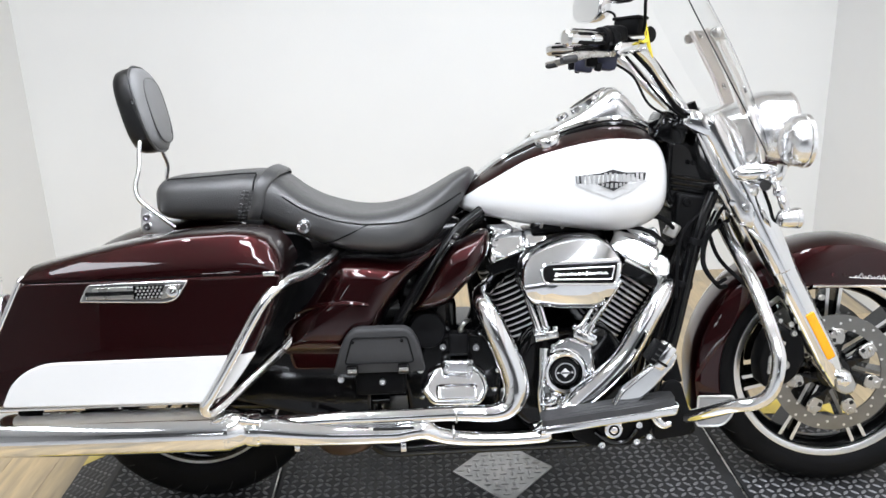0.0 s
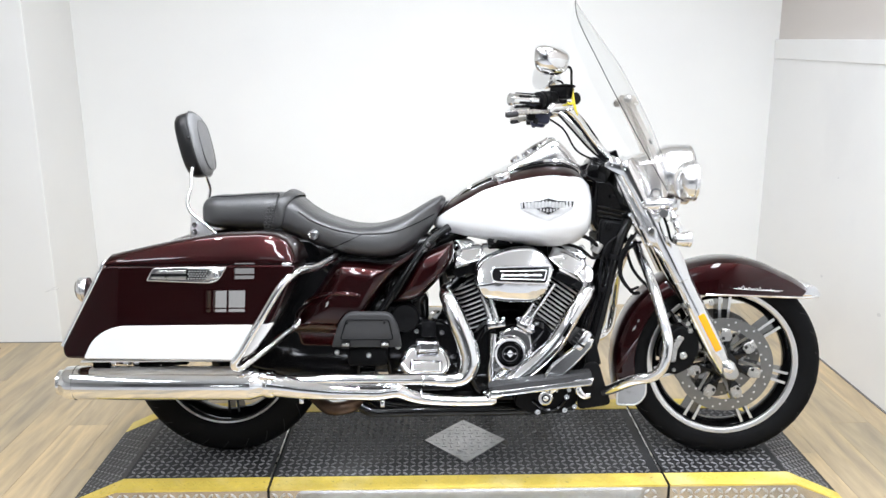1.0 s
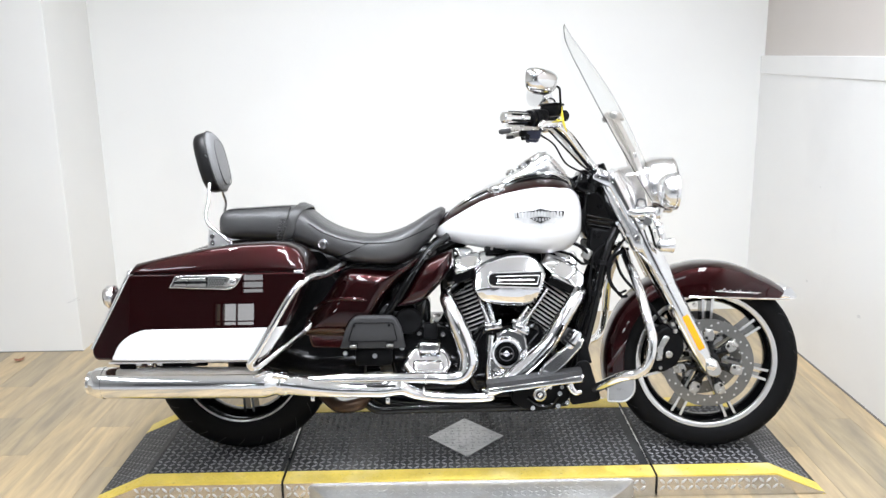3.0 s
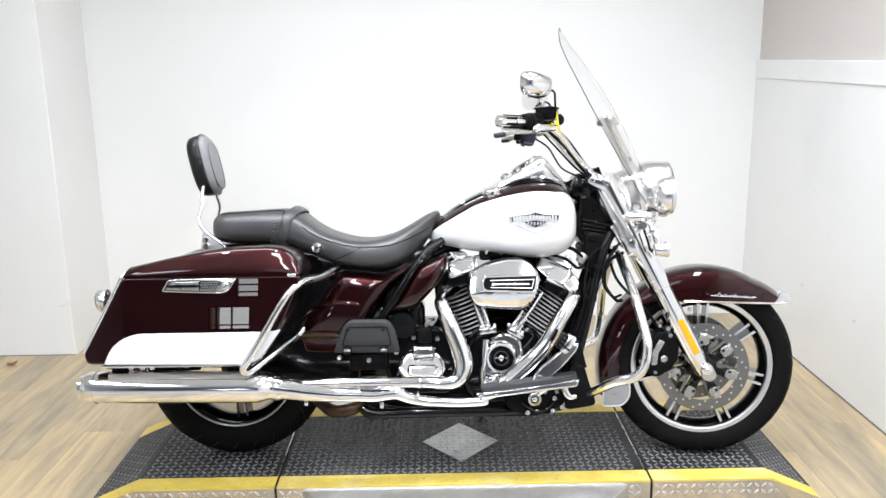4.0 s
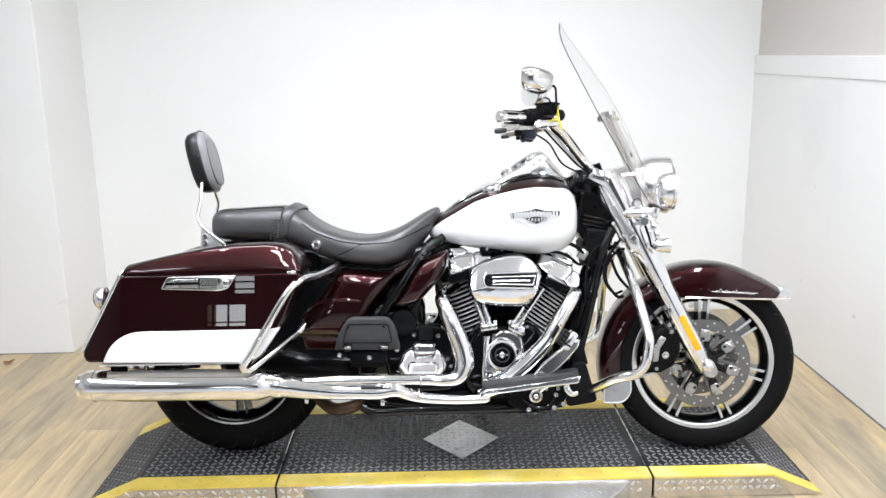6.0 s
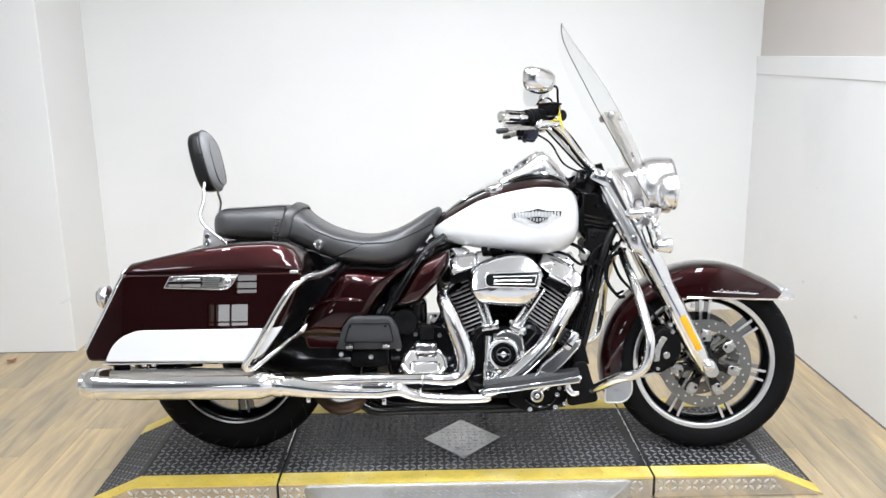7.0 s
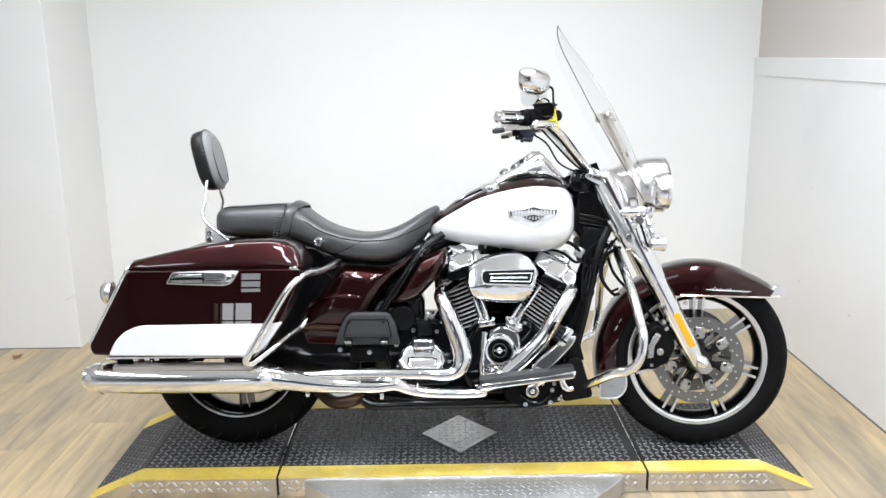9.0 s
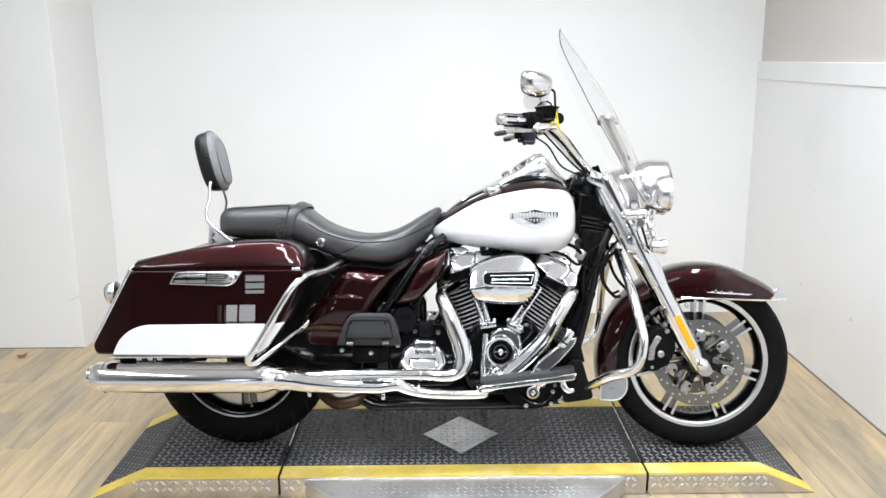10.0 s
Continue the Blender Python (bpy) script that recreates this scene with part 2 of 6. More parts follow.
def ring(r0, r1, y0, y1, centre, axis=(0, 1, 0), seg=48, bm=None):
    """A flat ring with a square section."""
    bm = bm or bmesh.new()
    a = Vector(axis).normalized()
    u = a.orthogonal().normalized()
    v = a.cross(u)
    c = Vector(centre)
    sec = [(r0, y0), (r1, y0), (r1, y1), (r0, y1)]
    return skin(bm, [[c + a * h + (u * math.cos(t) + v * math.sin(t)) * r for r, h in sec] for t in [2 * math.pi * j / seg for j in range(seg)]], loop=True)


def fillet(poly, r, n=4):
    """Rounds the corners of a closed outline."""
    out, k = [], len(poly)
    for i in range(k):
        p, q, s = Vector(poly[i - 1]), Vector(poly[i]), Vector(poly[(i + 1) % k])
        ri = r[i] if isinstance(r, (list, tuple)) else r
        a, b = (p - q), (s - q)
        d = min(ri, a.length * 0.45, b.length * 0.45)
        a, b = q + a.normalized() * d, q + b.normalized() * d
        for j in range(n + 1):
            t = j / n
            out.append(((1 - t) ** 2 * a + 2 * t * (1 - t) * q + t * t * b))
    return [(v[0], v[1]) for v in out]


def slab(outline, y0, y1, edge=0.0, steps=3, bm=None, dome=0.0):
    """An (x, z) outline with thickness from y0 (far) to y1 (near), with a rounded near edge."""
    bm = bm or bmesh.new()
    cx = sum(p[0] for p in outline) / len(outline)
    cz = sum(p[1] for p in outline) / len(outline)
    k = len(outline)
    turn = 1 if sum(outline[i - 1][0] * outline[i][1] - outline[i][0] * outline[i - 1][1] for i in range(k)) > 0 else -1
    nor = []
    for i in range(k):
        t = Vector((outline[(i + 1) % k][0] - outline[i - 1][0], outline[(i + 1) % k][1] - outline[i - 1][1]))
        t = t.normalized() if t.length else Vector((1, 0))
        nor.append(Vector((t.y, -t.x)) * turn)
    s = 1 if y1 > y0 else -1
    rings = [[(x, y0, z) for x, z in outline]]
    if edge:
        for j in range(steps + 1):
            a = math.pi / 2 * j / steps
            inset, dy = edge * (1 - math.cos(a)), edge * math.sin(a)
            rings.append([(x - nn.x * inset, y1 - s * (edge - dy), z - nn.y * inset) for (x, z), nn in zip(outline, nor)])
    else:
        rings.append([(x, y1, z) for x, z in outline])
    if edge and not dome:
        rings.append([(x - nn.x * (edge + 0.0015), y1, z - nn.y * (edge + 0.0015)) for (x, z), nn in zip(outline, nor)])
    if dome:
        last = rings[-1]
        for f in (0.75, 0.45, 0.15):
            rings.append([(cx + (x - cx) * f, y1 + s * dome * (1 - f * f), cz + (z - cz) * f) for x, y, z in last])
    if edge:
        # tight corners: points that would cross over join their neighbours
        segs = [(Vector(outline[j]), Vector(outline[(j + 1) % k])) for j in range(k)]
        for r in rings[1:]:
            deep = [min((Vector((q[0], q[2])) - geometry.intersect_point_line(Vector((q[0], q[2])), *g)[0].to_2d()).length
                        if 0 < geometry.intersect_point_line(Vector((q[0], q[2])), *g)[1] < 1 else (Vector((q[0], q[2])) - g[0]).length for g in segs if (g[1] - g[0]).length > 1e-7) for q in r]
            want = max(deep)
            good = [d > want * 0.96 - 1e-6 for d in deep]
            if all(good) or not any(good):
                continue
            old = list(r)
            for j in range(k):
                if not good[j]:
                    n = 1
                    while not (good[(j + n) % k] or good[j - n]):
                        n += 1
                    r[j] = old[j - n] if good[j - n] else old[(j + n) % k]
    vs = [[bm.verts.new(q) for q in r] for r in rings]
    for a, b in zip(vs[:-1], vs[1:]):
        for j in range(k):
            bm.faces.new((a[j], a[(j + 1) % k], b[(j + 1) % k], b[j]))
    bm.faces.new(vs[0][::-1])
    bm.faces.new(vs[-1])
    if edge:
        bmesh.ops.remove_doubles(bm, verts=[v for r in vs[1:] for v in r], dist=2e-5)
    return bm


def cushion(outline, y0, y1, depth, power=0.5, k=12, bm=None):
    """An (x, z) outline with a smoothly domed near side."""
    bm = bm or bmesh.new()
    cx = sum(p[0] for p in outline) / len(outline)
    cz = sum(p[1] for p in outline) / len(outline)
    s = 1 if y1 > y0 else -1
    rings = [[(x, y0, z) for x, z in outline]]
    for j in range(k + 1):
        a = math.pi / 2 * j / k
        f, h = max(0.02, math.cos(a) ** power), depth * math.sin(a)
        rings.append([(cx + (x - cx) * f, y1 - s * (depth - h), cz + (z - cz) * f) for x, z in outline])
    return skin(bm, rings)


def box(size, m=None, edge=0.004, bm=None, seg=2):
    """A box with rounded edges, placed by a matrix."""
    b = bmesh.new()
    bmesh.ops.create_cube(b, size=1)
    bmesh.ops.scale(b, vec=size, verts=b.verts)
    if edge:
        bmesh.ops.bevel(b, geom=b.edges[:], offset=edge, segments=seg, profile=0.5, affect="EDGES")
    bmesh.ops.transform(b, matrix=m or Matrix(), verts=b.verts)
    if bm is None:
        return b
    tmp = bpy.data.meshes.new("tmp")
    b.to_mesh(tmp)
    b.free()
    bm.from_mesh(tmp)
    bpy.data.meshes.remove(tmp)
    return bm


def sup(c, n):
    return math.copysign(abs(c) ** (2 / n), c)


def interp(table, x):
    """Smooth values between the rows of a table (x, a, b, ...)."""
    if x <= table[0][0]:
        return table[0][1:]
    for i in range(len(table) - 1):
        a, b = table[i], table[i + 1]
        if x <= b[0]:
            t = (x - a[0]) / (b[0] - a[0])
            p, q = table[max(i - 1, 0)], table[min(i + 2, len(table) - 1)]
            out = []
            for j in range(1, len(a)):
                m0 = (b[j] - p[j]) / (b[0] - p[0]) * (b[0] - a[0])
                m1 = (q[j] - a[j]) / (q[0] - a[0]) * (b[0] - a[0])
                out.append((2 * t ** 3 - 3 * t * t + 1) * a[j] + (t ** 3 - 2 * t * t + t) * m0 + (3 * t * t - 2 * t ** 3) * b[j] + (t ** 3 - t * t) * m1)
            return out
    return table[-1][1:]


def body_of(table, n=2.6):
    """A rounded body along x: rows (x, top, bottom, half width). Returns a function of (x, angle, out)."""
    def at(x, a, out=0.0, y0=0.0):
        top, bot, w = interp(table, x)
        c, h = (top + bot) / 2, (top - bot) / 2
        return Vector((x, y0 + (w + out) * sup(math.cos(a), n), c + (h + out) * sup(math.sin(a), n)))
    return at


def spread(x0, x1, k):
    """k places from x0 to x1, closer together at both ends."""
    return [x0 + (x1 - x0) * (0.5 - 0.5 * math.cos(math.pi * i / (k - 1))) for i in range(k)]


def bolt(c, r=0.009, h=0.008, axis=(0, -1, 0), bm=None, seg=12):
    return lathe([(r, 0), (r, h * 0.7), (r * 0.8, h), (r * 0.4, h), (r * 0.35, h * 0.6), (0, h * 0.6)], c, axis, seg, bm)


# ---- the room ----
FLOOR = -0.075


def block(name, x0, x1, y0, y1, z0, z1, material, parent=None, edge=0.0, **tags):
    bm = box((x1 - x0, y1 - y0, z1 - z0), Matrix.Translation(((x0 + x1) / 2, (y0 + y1) / 2, (z0 + z1) / 2)), edge)
    ob = part(name, bm, material, parent, smooth=0)
    return tagged(ob, **tags)


floor = block("floor", -3.7, 2.9, -9.5, 2.0, FLOOR - 0.1, FLOOR - 0.003, PLANK, kind="structure", label="light greige wood-look vinyl plank floor", category="floor")
block("aisle_floor", -3.6, 2.41, -9.3, -1.25, FLOOR - 0.05, FLOOR + 0.002, AISLE, kind="structure", label="pale grey aisle floor in front of the planks", category="floor")
block("wall_north", -1.2, 2.9, 1.80, 1.95, FLOOR - 0.02, CEIL, WALLW, kind="structure", label="plain white painted back wall behind the motorcycle", category="wall")
block("wall_west_return", -3.7, -1.10, 1.29, 1.95, FLOOR - 0.02, CEIL, WALLW, kind="structure", label="white painted wall return with a scuff mark", category="wall", edge=0.004)
low = block("wall_east_low", 2.42, 2.434, -9.3, 1.80, FLOOR - 0.02, 1.225, WALLGLOSS, kind="structure", label="white glossy low wall with a capped top", category="wall")
block("wall_east_cap", 2.415, 2.434, -9.3, 1.798, 1.225, 1.318, WALLGLOSS, kind="structure", label="white board capping the low wall", category="trim", edge=0.003)
block("wall_east_upper", 2.435, 2.8, -9.3, 1.80, FLOOR - 0.02, CEIL, BEIGE, kind="structure", label="beige painted wall above the low wall", category="wall")
block("wall_west", -3.8, -3.6, -9.5, 1.29, FLOOR - 0.02, CEIL, WALLW, kind="structure", label="white painted side wall", category="wall")
block("ceiling", -3.8, 2.9, -9.6, 2.0, CEIL, CEIL + 0.1, CEILM, kind="structure", label="pale painted ceiling", category="ceiling")
block("trim_east", 2.414, 2.42, -9.3, 1.79, FLOOR - 0.001, FLOOR + 0.005, JOINT, kind="structure", label="dark joint between floor and low wall", category="trim")
block("trim_west", -3.6, -1.1, 1.286, 1.29, FLOOR - 0.001, FLOOR + 0.003, JOINT, kind="structure", label="dark joint between floor and wall", category="trim")
scuff = bmesh.new()
for k, (dx, dz, ln, a) in enumerate(((0, 0, 0.035, 12), (0.018, 0.012, 0.03, 20), (-0.02, -0.008, 0.02, 8), (0.03, 0.004, 0.016, 25))):
    box((ln, 0.0006, 0.003), pose(-1.124 + dx, 1.2898, 0.187 + dz, 0, -a, 0), 0, scuff)
part("scuff_mark", scuff, mat("grey_scuff", (0.62, 0.62, 0.61), 0.6), bpy.data.objects["wall_west_return"], smooth=0)
# faint smudges on the low wall
smudge = mat("faint_wall_smudge", (0.66, 0.66, 0.66), 0.5, var=0.06, scale=40)
rnd = random.Random(11)
for y, z, r in ((1.052, 0.292, 0.016), (0.558, 0.278, 0.02), (1.0, 0.744, 0.01)):
    pts = [(y + r * rnd.uniform(0.5, 1.0) * math.cos(k * 0.628), z + 0.5 * r * rnd.uniform(0.5, 1.0) * math.sin(k * 0.628)) for k in range(10)]
    part("smudge", skin(bmesh.new(), [[(2.4199, a, b) for a, b in pts], [(2.4194, a, b) for a, b in pts]]), smudge, low, smooth=0)
# wall behind the camera, with two small windows far back
for x0, x1, z0, z1 in ((-3.7, -2.44, FLOOR, CEIL), (-1.74, 2.9, FLOOR, CEIL), (-2.44, -1.74, FLOOR, 0.835), (-1.86, -1.74, 0.835, 1.165), (-2.44, -1.74, 1.165, 1.28), (-2.44, -2.06, 1.28, 1.58), (-2.44, -1.74, 1.58, CEIL)):
    block("wall_south", x0, x1, -9.5, -9.3, z0, z1, SHOPWALL, kind="structure", label="grey showroom wall", category="wall")
bm = bmesh.new()
for x, w in ((-2.425, 0.03), (-2.325, 0.034), (-2.12, 0.018), (-1.87, 0.02)):
    box((w, 0.06, 0.33), Matrix.Translation((x, -9.33, 1.0)), 0.004, bm)
for z in (0.845, 0.905, 1.155):
    box((0.58, 0.05, 0.018), Matrix.Translation((-2.15, -9.332, z)), 0.004, bm)
part("window_1", bm, DARKBAR, None, "low window with dark glazing bars", 0, "structure", "window")
bm = bmesh.new()
for x in (-2.05, -1.75):
    box((0.022, 0.06, 0.3), Matrix.Translation((x, -9.33, 1.43)), 0.004, bm)
for z in (1.29, 1.36, 1.46, 1.57):
    box((0.32, 0.05, 0.02), Matrix.Translation((-1.9, -9.332, z)), 0.004, bm)
part("window_2", bm, DARKBAR, None, "narrow window with a dark frame", 0, "structure", "window")


# ---- the platform ----
DX0, DX1, PX0, PX1, PY0, PY1 = -0.285, 1.795, -0.455, 1.962, -0.217, 0.405
SEAMS = (0.178, 1.402)


def deck_z(x):
    if x < DX0:
        return FLOOR * (DX0 - x) / (DX0 - PX0)
    if x > DX1:
        return FLOOR * (x - DX1) / (PX1 - DX1)
    return 0.0


def lug(verts, faces, origin, ex, ey, ez, a, size=0.012, wide=0.0045, high=0.0029):
    """One raised lens-shaped lug on a tread plate."""
    ca, sa = math.cos(a), math.sin(a)
    u, v = ex * ca + ey * sa, ey * ca - ex * sa
    b = len(verts)
    for s, t, h in ((-1, 0, 0), (-0.4, -1, 0), (0.4, -1, 0), (1, 0, 0), (0.4, 1, 0), (-0.4, 1, 0), (-0.45, 0, 1), (0.45, 0, 1)):
        verts.append(origin + u * s * size + v * t * wide + ez * h * high)
    for f in ((0, 1, 6), (1, 2, 7, 6), (2, 3, 7), (3, 4, 7), (4, 5, 6, 7), (5, 0, 6)):
        faces.append([b + i for i in f])


def tread(name, material, parent, spots, frame3, label="", turn=45, high=0.0029):
    verts, faces = [], []
    ex, ey, ez = (Vector(v) for v in frame3)
    for o, k in spots:
        lug(verts, faces, Vector(o), ex, ey, ez, radians(turn) if k % 2 else radians(turn - 90), high=high)
    me = bpy.data.meshes.new(name)
    me.from_pydata([tuple(v) for v in verts], [], faces)
    me.materials.append(material)
    me.polygons.foreach_set("use_smooth", [False] * len(me.polygons))
    ob = new(name, me)
    ob.parent = parent
    return tagged(ob, label, "", "", "stuff")


PITCH = 0.0232
platform = tagged(new("display_platform"), "low black tread plate motorcycle platform with yellow edges on the floor", "platform")
sections = []
for x0, x1 in ((PX0, SEAMS[0] - 0.004), (SEAMS[0] + 0.004, SEAMS[1] - 0.004), (SEAMS[1] + 0.004, PX1)):
    xs = [x0] + [x for x in (DX0, DX1) if x0 < x < x1] + [x1]
    top = [(x, deck_z(x)) for x in xs]
    outline = top + [(x1, FLOOR + 0.001), (x0, FLOOR + 0.001)]
    outline = [p for i, p in enumerate(outline) if (Vector(p) - Vector(outline[i - 1])).length > 0.003]
    bm = bmesh.new()
    skin(bm, [[(x, PY0 + 0.003, z) for x, z in outline], [(x, PY1 - 0.003, z) for x, z in outline]])
    deck = part("deck_section", bm, DECK, platform, "black tread plate section", smooth=0)
    sections.append((deck, x0, x1))
    # lugs on the deck, slope by slope
    for a, b in zip(xs[:-1], xs[1:]):
        za, zb = deck_z(a), deck_z(b)
        ln = math.hypot(b - a, zb - za)
        ex = Vector(((b - a) / ln, 0, (zb - za) / ln))
        ez = Vector((-ex.z, 0, ex.x))
        spots = []
        for i in range(int((ln - 0.012) / PITCH)):
            for j in range(int(0.6 / PITCH)):
                s = 0.016 + i * PITCH
                y = PY0 + 0.018 + j * PITCH
                x = a + ex.x * s
                if -0.142 < y < 0.32 and abs(x - 0.788) / 0.14 + abs(y - 0.09) / 0.158 > 1.0:
                    spots.append(((x, y, za + ex.z * s), i + j))
        tread("tread", TREAD, deck, spots, (ex, (0, 1, 0), ez))
    # yellow edges with their own lugs
    for y0, y1 in ((PY0 - 0.001, -0.146), (0.325, PY1 + 0.001)):
        bm = bmesh.new()
        skin(bm, [[(x, y0, z + 0.0022) for x, z in top] + [(x, y0, z - 0.004) for x, z in top[::-1]],
                  [(x, y1, z + 0.0022) for x, z in top] + [(x, y1, z - 0.004) for x, z in top[::-1]]])
        stripe = part("yellow_stripe", bm, YELLOW, deck, "worn yellow painted edge", smooth=0)
        for a, b in zip(xs[:-1], xs[1:]):
            za, zb = deck_z(a), deck_z(b)
            ln = math.hypot(b - a, zb - za)
            ex = Vector(((b - a) / ln, 0, (zb - za) / ln))
            spots = [((a + ex.x * (0.016 + i * PITCH), y0 + 0.02 + j * PITCH, za + ex.z * (0.016 + i * PITCH) + 0.002), i + j)
                     for i in range(int((ln - 0.012) / PITCH)) for j in range(2)]
            if y0 < 0:
                verts, faces = [], []
                for o, k in spots:
                    lug(verts, faces, Vector(o), ex, Vector((0, 1, 0)), Vector((-ex.z, 0, ex.x)), radians(45 if k % 2 else -45), 0.012, 0.004, 0.0024)
                base = bmesh.new()
                base.from_mesh(stripe.data)
                vs = [base.verts.new(v) for v in verts]
                for f in faces:
                    base.faces.new([vs[i] for i in f])
                base.to_mesh(stripe.data)
                base.free()
    # bare front skirt
    bm = bmesh.new()
    face = [(x, max(z - 0.004, FLOOR + 0.003)) for x, z in top] + [(x1, FLOOR + 0.002), (x0, FLOOR + 0.002)]
    face = [p for i, p in enumerate(face) if (Vector(p) - Vector(face[i - 1])).length > 0.002]
    skin(bm, [[(x, PY0 + 0.003, z) for x, z in face], [(x, PY0 - 0.002, z) for x, z in face]])
    skirt = part("front_skirt", bm, SKIRT, platform, "bare aluminium tread plate skirt", smooth=0)
    spots = [((x0 + 0.016 + i * PITCH, PY0 - 0.002, -0.02 - j * PITCH), i + j) for i in range(int((x1 - x0 - 0.01) / PITCH)) for j in range(2)
             if deck_z(x0 + 0.016 + i * PITCH) > -0.03 + j * 0.02]
    spots = [s for s in spots if deck_z(s[0][0]) + 0.0 > s[0][2] + 0.012]
    tread("tread", ALU, skirt, spots, ((1, 0, 0), (0, 0, 1), (0, -1, 0)), high=0.0025)
for x in SEAMS:
    part("seam_strip", box((0.0075, PY1 - PY0 - 0.01, 0.06), Matrix.Translation((x, (PY0 + PY1) / 2, -0.036)), 0), GAP, platform, "dark joint between sections", smooth=0)
    part("seam_edge", box((0.004, PY1 - PY0 - 0.14, 0.004), Matrix.Translation((x - 0.005, 0.09, 0.0015)), 0.001), STEEL, platform, smooth=0)

# diamond-shaped insert
bm = bmesh.new()
dia = [(0.651, 0.09), (0.788, -0.066), (0.925, 0.09), (0.788, 0.243)]
skin(bm, [[(x, y, -0.01) for x, y in dia], [(x, y, 0.003) for x, y in dia]])
insert = part("diamond_insert", bm, ALUWORN, platform, "diamond-shaped silver tread plate", smooth=0)
spots = []
for i in range(-6, 7):
    for j in range(-7, 8):
        x, y = 0.788 + i * 0.0235, 0.09 + j * 0.0235
        if abs(x - 0.788) / 0.124 + abs(y - 0.09) / 0.142 < 1:
            spots.append(((x, y, 0.003), i + j))
tread("tread", ALUWORN, insert, spots, ((1, 0, 0), (0, 1, 0), (0, 0, 1)), turn=0, high=0.0016)

# round turntable plate under the deck
turntable = tagged(new("turntable_base"), "round silver tread plate turntable under the platform", "turntable")
TC, TR = Vector((0.796, 0.139, 0)), 0.64
disc = part("disc", lathe([(0, FLOOR + 0.002), (TR - 0.002, FLOOR + 0.002), (TR, FLOOR + 0.004), (TR, -0.014), (TR - 0.004, -0.0105), (TR - 0.02, -0.0105), (0, -0.0105)], (TC.x, TC.y, 0), (0, 0, 1), 96), ALU, turntable, smooth=30)
spots = []
for i in range(-24, 25):
    for j in range(-24, 1):
        x, y = TC.x + i * PITCH, TC.y + j * PITCH
        if y < PY0 - 0.012 and math.hypot(x - TC.x, y - TC.y) < TR - 0.014:
            spots.append(((x, y, -0.0105), i + j))
tread("tread", ALU, disc, spots, ((1, 0, 0), (0, 1, 0), (0, 0, 1)), high=0.0012)
verts, faces = [], []
for k in range(150):
    for j in range(2):
        a = radians(200 + k * 140 / 150)
        d = Vector((math.cos(a), math.sin(a), 0))
        lug(verts, faces, TC + d * TR + Vector((0, 0, -0.028 - j * 0.026)), Vector((-d.y, d.x, 0)), Vector((0, 0, 1)), d, radians(45 if (k + j) % 2 else -45), high=0.0012)
me = bpy.data.meshes.new("rim_tread")
me.from_pydata([tuple(v) for v in verts], [], faces)
me.materials.append(ALU)
ob = new("rim_tread", me)
ob.parent = disc
tagged(ob, kind="stuff")


# ---- the motorcycle: built upright, then leaned on its stand ----
LEAN = 10.0
bike = tagged(new("motorcycle"), "maroon and white touring motorcycle with chrome trim leaning on the platform", "motorcycle")
bike.rotation_euler = (radians(-LEAN), 0, 0)
FW, RW = Vector((1.619, 0, 0.312)), Vector((0.006, 0.056, 0.326))
# the steering is turned a little to the near side
HEAD = Vector((1.237, 0, 0.915))
TURN = Matrix.Translation(HEAD) @ Matrix.Rotation(radians(-7), 4, Vector((-0.44, 0, 0.9))) @ Matrix.Translation(-HEAD)
FAR = TURN @ Matrix.Diagonal((1, -1, 1, 1)) @ TURN.inverted()


def steered(ob, m=None):
    ob.matrix_basis = m or TURN
    return ob


